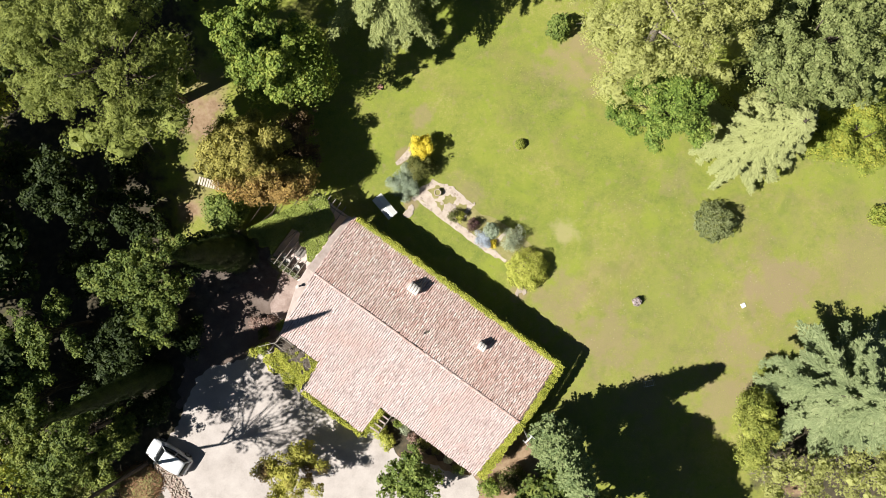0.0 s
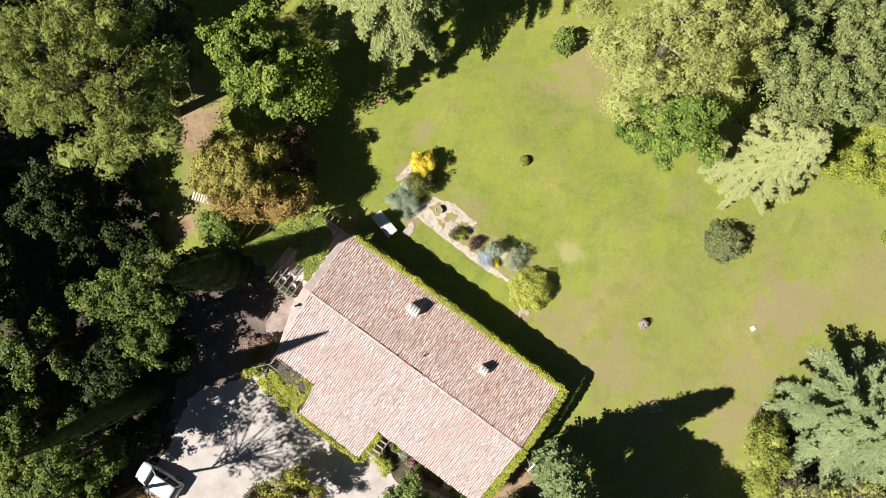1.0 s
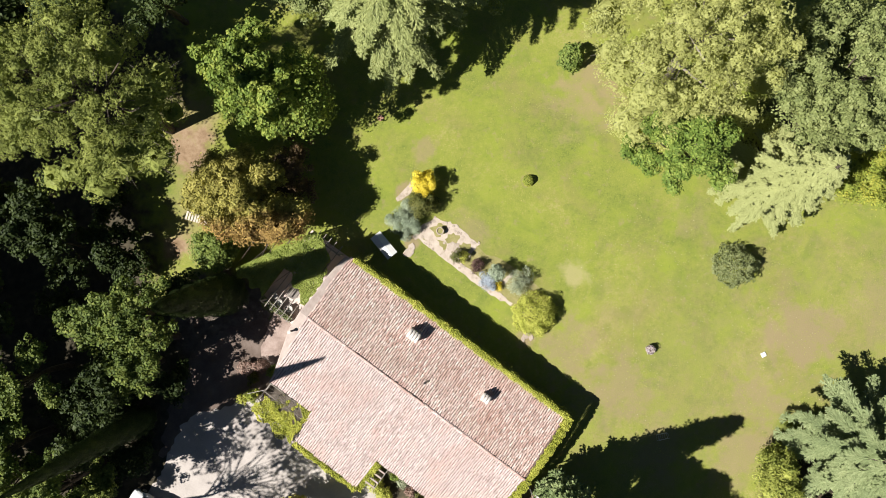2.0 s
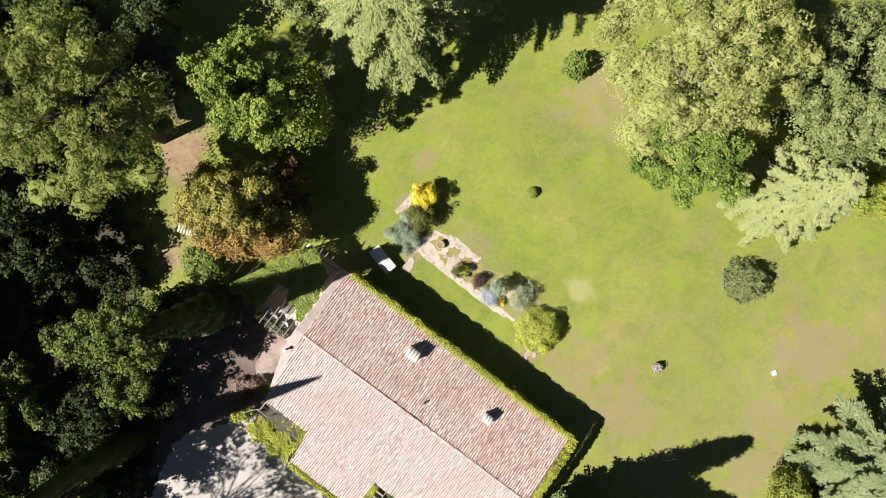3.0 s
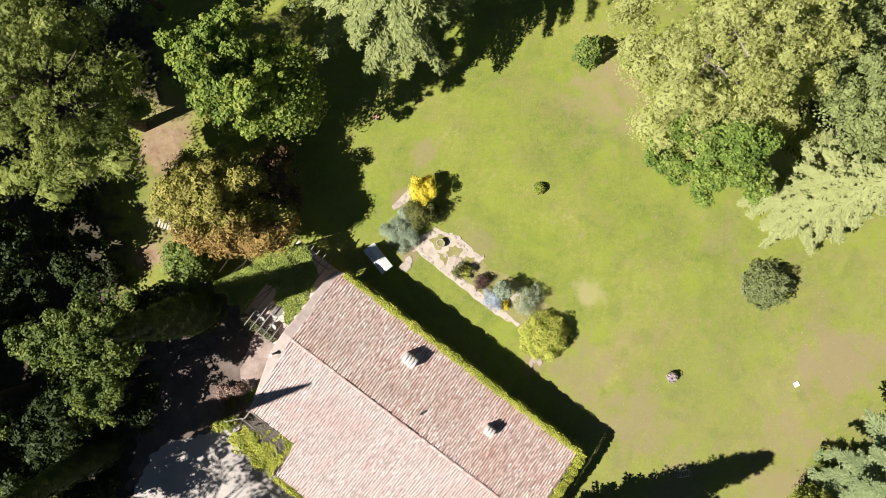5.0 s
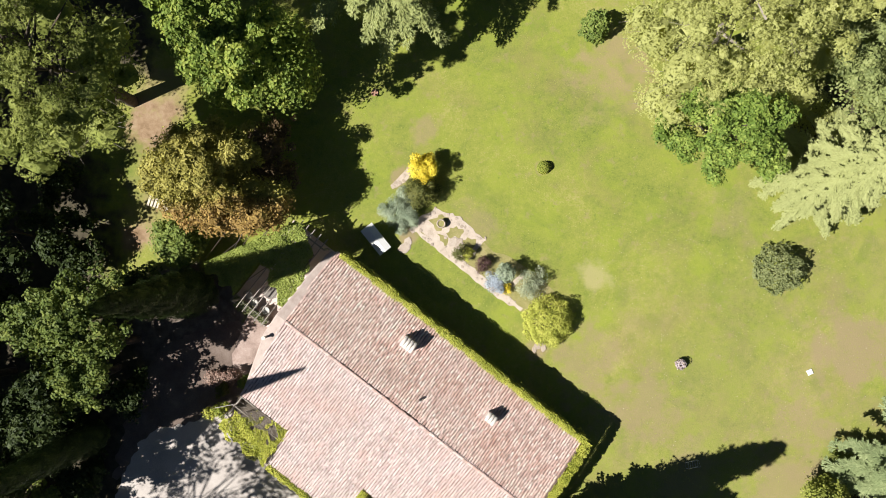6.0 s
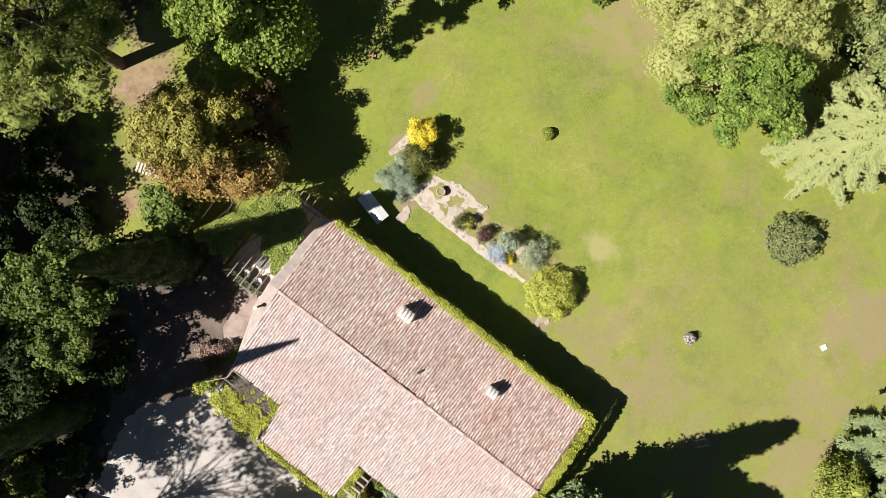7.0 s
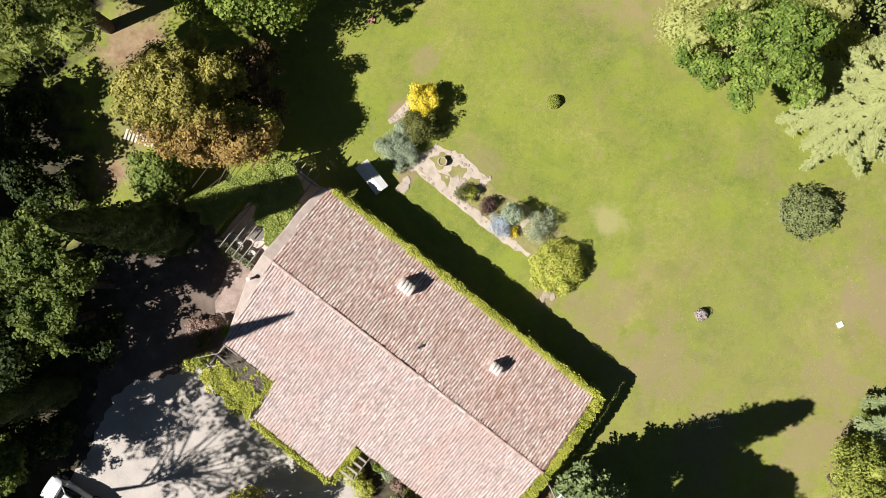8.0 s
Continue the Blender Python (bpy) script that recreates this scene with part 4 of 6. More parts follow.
broad_tree("evergreen_tree", -8.3, 22.8, 2.8, 2.6, 2, 8.5, L_HOLM, "grey-green evergreen tree behind the maple", n=30, size=0.8, leaf=0.17, width=0.11, per=40)
broad_tree("evergreen_tree", 4.2, 24.0, 3.4, 2.6, 2, 8.5, L_HOLM, "grey-green evergreen tree beside the cedar", n=34, size=0.8, leaf=0.17, width=0.11, per=40)
mound("clipped_shrub", 11.2, 18.8, 0.95, 0.95, 2.4, L_LAUREL, "round dark green shrub on the lawn edge", 150, 0.2, 0.13, 0.4, 3.0)
tufted_tree("mimosa_tree", 17.0, 16.6, 6.6, 5.4, 6.0, 17.2, L_FEATHER, "large airy tree with pale feathery foliage and grey twigs", n=440, size=0.5, tufts=150, needle=0.13, wide=0.04, twigs=110, up=0.5, tilt=0.08, m=7, full=0.5, bark=BARK_PALE, base=(1.8, 0.4),
            extra=[(0.5, -5.2, 6.5, 1.6, 1.4, 1.0), (3.0, -4.6, 7.0, 1.6, 1.5, 1.0), (5.2, -3.4, 6.5, 1.5, 1.5, 1.0), (6.6, -1.4, 6.5, 1.3, 1.4, 1.0), (-2.2, -4.8, 6.2, 1.2, 1.2, 0.8), (-2.0, -3.2, 2.8, 1.8, 1.6, 1.2), (-2.6, 0.4, 4.0, 2.2, 2.0, 1.6), (-1.0, -1.8, 4.5, 2.4, 2.0, 1.8), (-3.6, 1.6, 4.2, 1.2, 1.5, 1.0), (-1.2, -4.2, 3.0, 1.8, 1.4, 1.0), (-4.8, 2.8, 9.0, 1.3, 1.4, 1.2), (-4.0, 4.4, 9.0, 1.5, 1.5, 1.2), (-2.8, 4.8, 11.0, 1.6, 1.6, 1.2), (3.2, 1.4, 9.0, 2.2, 2.2, 1.6), (0.6, 1.2, 10.0, 2.2, 2.2, 1.6), (-1.0, 0.5, 13.6, 1.5, 1.5, 1.2), (1.0, -1.6, 13.0, 1.5, 1.5, 1.2), (-2.6, -1.4, 11.6, 1.5, 1.5, 1.1), (0.2, 2.2, 13.6, 1.4, 1.4, 1.1)])
broad_tree("plane_tree", 18.2, 10.6, 3.7, 2.8, 1.5, 9.5, L_BUSH, "dense bright green tree with a few yellow leaves", n=125, size=0.7, per=56, leaf=0.2, width=0.12)
cedar("cedar_tree", 26.0, 8.5, 11.6, 4.4, 1.0, L_CEDAR_E, "young cedar with very pale silvery green plumes", tiers=14, per_tier=12, droop=0.16, top=0.42, fingers=0.3, spray=0.39, wide=0.1, gap2=0.2, gap3=0.12, flat=0.05, spread=0.42, comb=0.4)
broad_tree("holm_oak_tree", 28.7, 14.6, 6.2, 5.6, 2.5, 13, L_HOLM, "large grey-green holm oak with small leaves", extra=[(0, 0, 6.0, 4.0, 4.0, 2.5), (2.2, 3.0, 6.0, 3.0, 3.0, 2.2), (-2.2, 2.4, 6.0, 2.8, 3.0, 2.2), (0, 4.6, 7.0, 2.6, 2.2, 2.0)], n=230, size=0.62, per=46, leaf=0.22, width=0.14)
shrub("broom_shrub", 25.0, 12.6, 2.3, 1.6, 2.6, L_FEATHER, "pale yellow-green broom between the trees", per=50, leaf=0.2, width=0.06, lobes=16, upward=0.8)
broad_tree("lime_tree", 33.6, 8.3, 3.0, 2.9, 1, 7, L_LIME, "yellow-green broadleaf tree at the lawn edge", r0=0.1, extra=[(-2.0, -0.2, 2.6, 1.4, 1.5, 1.4), (0, 0, 2.6, 2.0, 2.0, 1.6), (-1.6, 1.4, 3.0, 1.3, 1.3, 1.3)], n=54, size=0.65, per=55, leaf=0.16, width=0.11)
shrub("small_shrub", 37.5, 2.0, 1.1, 1.0, 1.4, L_LIME, "low yellow-green shrub on the lawn", per=60, leaf=0.14, width=0.1)
cedar("cedar_tree", 31.6, -11.6, 13.5, 6.3, 1.6, L_CEDAR_S, "large blue-green cedar with spreading feathery limbs", tiers=13, per_tier=11, droop=0.08, top=0.38, seed=4, fingers=0.3, spray=0.5, wide=0.11, gap2=0.27, gap3=0.13, flat=0.12, spread=0.5, comb=0.42)
broad_tree("bay_tree", 25.4, -14.8, 1.6, 3.9, 0.5, 4.6, L_BAY, "olive-green hedge-like bay tree under the cedar", n=84, extra=[(0, -2.2, 2.2, 1.3, 1.5, 1.6), (0, 0, 2.4, 1.3, 1.6, 1.7), (0.3, 2.0, 2.0, 1.2, 1.3, 1.4)], size=0.65, per=55, leaf=0.15, width=0.1)
for x, y, rx, ry, z1 in ((-28.9, -18.9, 2.0, 1.8, 2.8), (28.6, -18.6, 3.6, 2.6, 5.5), (34.0, -18.6, 3.2, 2.4, 4.6), (36.5, -16.0, 2.2, 2.0, 4.0)):
    tufted_tree("scrub_tree", x, y, rx, ry, 1.4, z1, L_FEATHER, "dry olive scrub with many bare twigs", n=60, size=0.7, tufts=45, needle=0.18, wide=0.05, twigs=60, bark=BARK_PALE, r0=0.12)
cedar("cypress_tree", 9.2, -15.1, 16.3, 2.0, 0.6, L_CYP_S, "tall cypress with blue-green ascending sprays beside the house", tiers=34, per_tier=9, droop=0.0, rise=0.55, fingers=0.55, spray=0.36, wide=0.15, gap2=0.34, gap3=0.16, column=0.62, category="cypress tree", r0=0.3, flat=0.35)
cypress("cypress_tree", -16.0, 0.8, 15.7, 1.62, L_CYP, "dark columnar cypress behind the terrace", 34000, 0.56, 0.18, 0.08, 0.02, up=0.0)
cypress("cypress_tree", -22.8, -8.75, 19.4, 1.15, L_CYP, "very tall dark columnar cypress at the driveway edge", 30000, 0.8, 0.18, 0.08, 0.02, up=0.0)
shrub("laurel_shrub", -17.0, 4.2, 2.1, 1.9, 3.8, L_LAUREL, "dark green laurel shrub by the terrace", per=45, leaf=0.22, width=0.14)
broad_tree("drive_tree", -12.0, -16.9, 2.7, 2.5, 1.0, 5.2, L_DRIVE, "small yellow-green and brown tree in the driveway", n=60, size=0.6, per=58, leaf=0.17, width=0.1)
broad_tree("mulberry_tree", -2.5, -18.0, 2.5, 2.4, 0.6, 4.2, L_LAUREL, "low green broadleaf tree before the house", n=46, size=0.6, per=44, leaf=0.24, width=0.17)
shrub("olive_shrub", 6.0, -18.8, 1.5, 1.3, 2.4, L_DARK, "olive-green shrub beside the gable", per=50, leaf=0.16, width=0.08)
shrub("myrtle_shrub", 3.9, -19.5, 1.1, 0.9, 1.6, L_MAPLE, "green shrub at the corner of the house", per=50, leaf=0.16, width=0.1)
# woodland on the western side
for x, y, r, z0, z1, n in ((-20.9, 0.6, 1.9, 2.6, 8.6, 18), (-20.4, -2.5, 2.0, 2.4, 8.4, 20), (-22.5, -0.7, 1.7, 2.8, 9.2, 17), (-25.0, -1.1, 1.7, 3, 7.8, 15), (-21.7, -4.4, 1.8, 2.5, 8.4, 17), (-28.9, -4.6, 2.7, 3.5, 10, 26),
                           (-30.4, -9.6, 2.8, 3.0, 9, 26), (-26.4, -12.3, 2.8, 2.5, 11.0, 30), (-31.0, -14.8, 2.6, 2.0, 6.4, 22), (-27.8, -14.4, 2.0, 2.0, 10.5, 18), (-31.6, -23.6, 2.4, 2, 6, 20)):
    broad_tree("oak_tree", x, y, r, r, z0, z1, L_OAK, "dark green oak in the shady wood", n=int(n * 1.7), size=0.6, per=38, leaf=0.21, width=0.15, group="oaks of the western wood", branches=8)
broad_tree("chestnut_tree", -28.1, -18.3, 5.6, 5.8, 11.2, 18.2, L_LIME, "tall thin-crowned tree above the driveway", n=120, size=0.75, per=8, leaf=0.26, width=0.16, r0=0.15, branches=34, heart=False, start=0.55, lean=(1.2, 0.5), base=(3.3, 1.6))
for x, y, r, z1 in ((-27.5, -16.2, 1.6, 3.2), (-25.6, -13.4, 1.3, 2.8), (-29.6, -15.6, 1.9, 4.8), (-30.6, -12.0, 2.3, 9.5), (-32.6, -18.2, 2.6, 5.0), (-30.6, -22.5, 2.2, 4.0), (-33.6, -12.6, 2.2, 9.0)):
    broad_tree("oak_tree", x, y, r, r, 2.0, z1, L_OAK_LIT, "yellow-green oak above the driveway, sunlight put into its leaf colour", n=48, size=0.55, per=38, leaf=0.21, width=0.14, group="oaks of the western wood", branches=8)
# mostly out of view, added up-sun so that the wood lies in shade
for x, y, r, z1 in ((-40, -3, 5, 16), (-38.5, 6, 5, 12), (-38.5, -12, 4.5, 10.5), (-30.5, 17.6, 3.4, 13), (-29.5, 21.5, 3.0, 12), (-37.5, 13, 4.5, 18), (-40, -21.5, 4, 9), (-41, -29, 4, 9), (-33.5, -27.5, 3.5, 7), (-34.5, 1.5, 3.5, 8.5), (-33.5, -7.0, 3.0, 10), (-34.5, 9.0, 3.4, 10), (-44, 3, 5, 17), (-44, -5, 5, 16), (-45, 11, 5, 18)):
    broad_tree("oak_tree", x, y, r, r, 2.5, z1, L_WOOD, "dense oak mostly out of view, added to shade the wood", n=44, size=1.5, per=12, leaf=0.4, width=0.3, group="oaks of the western wood", branches=8)
# undergrowth added to darken the wood and shade the yard
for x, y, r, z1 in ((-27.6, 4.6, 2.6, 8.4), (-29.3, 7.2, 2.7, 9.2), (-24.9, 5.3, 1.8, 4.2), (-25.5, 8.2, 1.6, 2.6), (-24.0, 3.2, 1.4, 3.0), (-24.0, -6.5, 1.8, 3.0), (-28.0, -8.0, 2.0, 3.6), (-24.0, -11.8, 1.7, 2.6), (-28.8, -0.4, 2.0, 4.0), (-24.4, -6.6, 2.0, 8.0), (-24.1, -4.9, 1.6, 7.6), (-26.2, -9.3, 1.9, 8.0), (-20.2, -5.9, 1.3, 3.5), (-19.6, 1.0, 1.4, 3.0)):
    broad_tree("shade_undergrowth", x, y, r, r, 0.4, z1, L_DEEP_SHADE, "undergrowth added to the wood, deep shade put into its leaf colour", n=28, size=0.75, per=20, leaf=0.26, width=0.17, group="undergrowth of the western wood", branches=5, r0=0.08)
broad_tree("aspen_tree", -31.8, 13.2, 2.0, 2.2, 4, 10, L_GOLD, "pale yellow tree behind the pine", n=16, size=0.7, per=18, leaf=0.24, width=0.17, heart=False)
broad_tree("aspen_tree", -26.6, 21.6, 2.0, 2.0, 4, 10, L_GOLD, "pale yellow tree behind the pine", n=16, size=0.7, per=18, leaf=0.24, width=0.17, heart=False)
for x, y, r, z0, z1 in ((8.5, -19.2, 2.9, 4, 13.5), (5.2, -21.2, 2.9, 4, 14.5), (9.8, -22.0, 3.3, 4, 15), (13.0, -24.5, 3.2, 3, 12.5), (4.0, -26.5, 3.2, 3, 12)):
    broad_tree("lime_tree", x, y, r, r, z0, z1, L_OAK, "tall dense tree south of the lawn", n=60, size=1.2, per=26, leaf=0.32, width=0.24, group="trees south of the lawn")
broad_tree("evergreen_tree", -19.3, 22.4, 2.5, 2.4, 2, 8.5, L_WOOD, "dark evergreen tree north of the clearing", n=24, leaf=0.24, width=0.15, per=20)
broad_tree("evergreen_tree", -25.5, 20.6, 2.8, 2.6, 3, 11, L_WOOD, "dark evergreen tree north of the pine", n=24, size=1.2, leaf=0.28, width=0.18, per=16)

# ---- flower bed ----
shrub("golden_shrub", -0.7, 9.0, 1.15, 1.05, 2.3, L_YELLOW, "bright yellow golden shrub in the rock garden", per=120, leaf=0.11, width=0.085, lobes=18, size=0.34)
shrub("holly_shrub", -0.8, 7.45, 1.4, 1.15, 2.2, L_DARK, "dark olive evergreen shrub in the rock garden", per=70, leaf=0.13, width=0.08, lobes=14)
shrub("juniper_shrub", -2.3, 6.2, 1.4, 1.35, 1.3, L_BLUE, "spreading blue-grey juniper in the rock garden", per=130, leaf=0.15, width=0.04, lobes=16, upward=0.9)
shrub("lime_shrub", 2.35, 3.3, 0.5, 0.5, 1.0, L_GOLD, "small yellow-green shrub in the flower bed", per=90, leaf=0.1, width=0.07)
shrub("box_shrub", 1.75, 3.3, 0.6, 0.6, 1.3, L_DARK, "small dark shrub in the flower bed", per=90, leaf=0.09, width=0.06)
shrub("barberry_shrub", 3.45, 2.55, 0.75, 0.7, 1.0, L_PURPLE, "purple-leaved barberry in the flower bed", per=100, leaf=0.09, width=0.06)
shrub("spruce_shrub", 4.2, 1.25, 0.8, 0.85, 1.0, L_SILVER, "silver-blue dwarf spruce in the flower bed", per=110, leaf=0.16, width=0.04, lobes=14)
shrub("fir_shrub", 4.85, 2.0, 0.75, 0.75, 2.4, L_BLUE, "grey-green upright dwarf conifer", per=90, leaf=0.16, width=0.045, lobes=12)
shrub("spirea_shrub", 4.95, 0.85, 0.45, 0.42, 0.6, L_YELLOW, "tiny orange-yellow shrub in the bed", per=110, leaf=0.09, width=0.07)
shrub("lavender_shrub", 6.6, 1.1, 1.25, 1.15, 1.4, L_GREY, "airy grey-green shrub in the flower bed", per=60, leaf=0.14, width=0.04, lobes=16, upward=0.9)
mound("golden_yew", 7.85, -1.3, 1.75, 1.7, 1.9, L_YEW, "large round golden-green shrub at the end of the bed", 230, 0.24, 0.06, 0.3, 3.2)
mound("round_bush", 23.7, 2.1, 1.7, 1.55, 2.1, L_MYRTLE, "round grey-green bush standing alone on the lawn", 190, 0.16, 0.1, 0.45, 3.0)
mound("small_box_ball", 7.65, 9.2, 0.46, 0.46, 0.68, L_LIME, "small clipped olive-green ball in a ring on the lawn", 900, 0.08, 0.05, 0.08, 3.0)

YARD = surface("pink_gravel", [(0.3, (0.2, 0.145, 0.118)), (0.5, (0.355, 0.265, 0.228)), (0.72, (0.52, 0.42, 0.37))], 1.0, 0.95, 0.5, fine=16)


# ---- pergola beside the western gable ----
def beam(name, parent, p, q, w, h, mat, label=""):
    """A squared timber from p to q."""
    p, q = Vector(p), Vector(q)
    d = q - p
    m = Matrix.Translation((p + q) / 2) @ d.to_track_quat("X", "Z").to_matrix().to_4x4()
    b3 = box(bmesh.new(), -d.length / 2, -w / 2, -h / 2, d.length / 2, w / 2, h / 2, 0.008)
    bmesh.ops.transform(b3, matrix=m, verts=b3.verts)
    return part(name, b3, mat, parent, label)


def leaf_carpet(name, label, inside, u0, u1, v0, v1, zf, per_m2, seed, matl, leaf=0.19, parent_xy=None):
    """A roof of vine leaves over timbers, with gaps and runners."""
    g = rng_of(seed)
    n = int(per_m2 * (u1 - u0) * (v1 - v0))
    u, v = u0 + (u1 - u0) * g.random(n), v0 + (v1 - v0) * g.random(n)
    lump = np.array([noise.noise((a * 1.3, b * 1.3, seed)) for a, b in zip(u, v)])
    keep = np.array([inside(a, b) for a, b in zip(u, v)]) & (lump > -0.78 + 0.25 * g.random(n))
    u, v, lump = u[keep], v[keep], lump[keep]
    n = len(u)
    z = np.array([zf(a, b) for a, b in zip(u, v)]) + 0.25 * lump + g.random(n) * 0.22 - 0.04
    t = thing(name, HX, HY, 0, HA, label, "vine")
    ls = leaf * (0.6 + 0.8 * g.random(n))
    sp = []
    for i in range(9):
        a = u0 + (u1 - u0) * g.random()
        sp.append(([(a, -v0 - (v1 - v0) * 0.15, zf(a, v0) - 0.02), (a + g.normal() * 0.4, -(v0 + v1) / 2, zf(a, v0)), (a + g.normal() * 0.5, -v1 + (v1 - v0) * 0.15, zf(a, v1))], [0.03, 0.025, 0.012]))
    part("stems", tubes_mesh("stems", sp, 5), BARK, t)
    part("leaves", blades("leaves", np.stack([u, -v, z], 1), g.normal(size=(n, 3)) + np.array([0, 0, -0.2]), np.array([0, 0, 0.9]) + g.normal(size=(n, 3)) * 0.5, ls, ls * 0.8), matl, t)
    return t


pergola = thing("pergola", HX, HY, 0, HA, "weathered timber pergola over the terrace beside the gable", "pergola")
for u in (-3.0, -2.52, -2.03, -1.53, -1.0):
    beam("rafter", pergola, (u, 0.3, 2.62), (u, -6.88, 2.62), 0.06, 0.10, WOOD)
for v in (0.42, 3.4):
    beam("crossbeam", pergola, (-3.7, -v, 2.5), (-0.72, -v, 2.5), 0.10, 0.13, WOOD)
for u in (-3.5, -0.85):
    for v in (0.42, 3.4, 6.75):
        beam("post", pergola, (u, -v, 0.0), (u, -v, 2.44), 0.11, 0.11, WOOD)
leaf_carpet("pergola_vine", "thick yellow-green vine covering the pergola roof", lambda u, v: -3.3 - 0.55 * v < u < min(-0.52, -2.9 + 1.9 * v, -1.35 + 0.42 * (v - 0.73)) + 0.12 * math.sin(v * 7) and v >= 0.0 and v < (3.7 + 0.55 * (u + 3.0) if u > -3.6 else 6.2) + 0.2 * math.sin(u * 5),
            -6.9, -0.4, 0.0, 6.9, lambda u, v: 2.74 if u > -3.6 else 2.74 - 0.25 * (-3.6 - u), 1150, 5, L_VINE_GREEN, 0.105)
flat_slab("terrace", [house_xy(-4.0, 0.3), house_xy(0.5, 0.3), house_xy(0.7, 7.3), house_xy(-4.0, 7.2)], -0.05, 0.05, PAVING, "pinkish paved terrace beside the gable", 0.06, 0.8, 8)
flat_slab("gravel_yard", [house_xy(-2.6, 7.1), house_xy(0.6, 7.2), house_xy(1.0, 10.9), house_xy(-0.6, 11.4), house_xy(-1.7, 10.2)], -0.05, 0.04, YARD, "pinkish gravel at the corner of the house", 0.12, 0.5, 9)

METAL = surface("dark_wicker", [(0.3, (0.10, 0.085, 0.075)), (0.55, (0.2, 0.175, 0.155)), (0.8, (0.32, 0.29, 0.26))], 9, 0.7, 0.5, fine=60)
CUSHION = surface("cushion_cloth", [(0.3, (0.42, 0.40, 0.37)), (0.55, (0.55, 0.52, 0.48)), (0.8, (0.64, 0.61, 0.57))], 5, 0.9, 0.3, fine=60)


def disc(bm2, r, z0, z1, seg=20, cx=0, cy=0, bevel=0.01):
    r_ = bmesh.ops.create_cone(bm2, cap_ends=True, segments=seg, radius1=r, radius2=r, depth=z1 - z0)
    for v in r_["verts"]:
        v.co += Vector((cx, cy, (z0 + z1) / 2))
    return bm2


def round_chair(u, v, rz):
    x, y = house_xy(u, v)
    t = thing("garden_chair", x, y, 0.05, rz, "round wicker garden chair with a pale cushion", "chair", "chairs on the terrace")
    part("seat", disc(bmesh.new(), 0.30, 0.36, 0.42), METAL, t)
    part("cushion", disc(bmesh.new(), 0.26, 0.42, 0.48), CUSHION, t, "pale round cushion")
    pts = [(0.33 * math.cos(a), 0.33 * math.sin(a), 0.70 + 0.1 * math.cos(a - math.pi)) for a in np.linspace(0.8, 2 * math.pi - 0.8, 15)]
    part("back_rail", tubes_mesh("back_rail", [(pts, [0.022] * 15)]), METAL, t)
    for p in pts[1::3]:
        part("back_stay", tubes_mesh("back_stay", [([(p[0] * 0.86, p[1] * 0.86, 0.4), p], [0.014, 0.014])], 5), METAL, t)
    for a in (0.8, 2.4, 3.9, 5.5):
        part("leg", tubes_mesh("leg", [([(0.22 * math.cos(a), 0.22 * math.sin(a), 0.37), (0.29 * math.cos(a), 0.29 * math.sin(a), 0.0)], [0.018, 0.015])], 6), METAL, t)
    return t


for u, v, rz in ((-1.64, 6.33, 40), (-2.56, 6.4, 160), (-3.2, 6.2, 280)):
    round_chair(u, v, rz)
x, y = house_xy(-2.1, 5.1)
tb = thing("garden_table", x, y, 0.05, 0, "round dark garden table on the terrace", "table")
part("tabletop", disc(bmesh.new(), 0.45, 0.69, 0.73, 28), METAL, tb)
for a in (0.4, 1.97, 3.54, 5.11):
    part("leg", tubes_mesh("leg", [([(0.36 * math.cos(a), 0.36 * math.sin(a), 0.69), (0.42 * math.cos(a), 0.42 * math.sin(a), 0.0)], [0.025, 0.02])], 6), METAL, tb)
# low trellis planter along the open end of the terrace
tr = thing("trellis_planter", HX, HY, 0, HA, "grey wooden trellis planter closing the terrace", "planter")
for side_v in (6.72, 7.1):
    for i in range(8):
        u = -3.85 + i * 0.4
        beam("post", tr, (u, -side_v, 0.0), (u, -side_v, 1.0), 0.04, 0.04, WOOD)
    for z in (0.5, 0.97):
        beam("rail", tr, (-3.95, -side_v, z), (-0.95, -side_v, z), 0.035, 0.045, WOOD)
for i in range(16):
    beam("slat", tr, (-3.9 + i * 0.195, -6.7, 0.99), (-3.9 + i * 0.195, -7.12, 0.99), 0.03, 0.02, WOOD)
part("trough", box(bmesh.new(), -3.9, -7.06, 0.05, -1.0, -6.76, 0.45, 0.02), WOOD, tr, "grey wooden trough")
g = rng_of(58)
n = 1500
part("plants", blades("plants", np.stack([-3.85 + 2.85 * g.random(n), -6.91 + 0.13 * g.normal(size=n), 0.55 + 0.5 * g.random(n)], 1), g.normal(size=(n, 3)), np.array([0, 0, 0.8]) + g.normal(size=(n, 3)) * 0.6, 0.10 + 0.06 * g.random(n), 0.06), L_MYRTLE, tr, "grey-green trailing plants", kind="stuff")
# flue pipe standing at the verge
x, y = house_xy(-0.2, 7.05)
fp = thing("flue_pipe", x, y, roof_z(7.05), 0, "thin pale flue pipe with a round cap", "flue pipe")
part("pipe", disc(bmesh.new(), 0.07, -0.3, 0.55, 14), CHIM, fp)
part("cap", disc(bmesh.new(), 0.13, 0.58, 0.63, 16), CHIM, fp, "pale round cap")
part("collar", disc(bmesh.new(), 0.1, 0.5, 0.59, 14), SOOT, fp)
x, y = house_xy(10.1, 4.1)
vp = thing("vent_pipe", x, y, roof_z(4.1), 0, "small dark vent pipe on the roof", "vent pipe")
part("pipe", disc(bmesh.new(), 0.06, -0.1, 0.32, 12), SOOT, vp)
part("cap", disc(bmesh.new(), 0.1, 0.3, 0.34, 12), SOOT, vp)

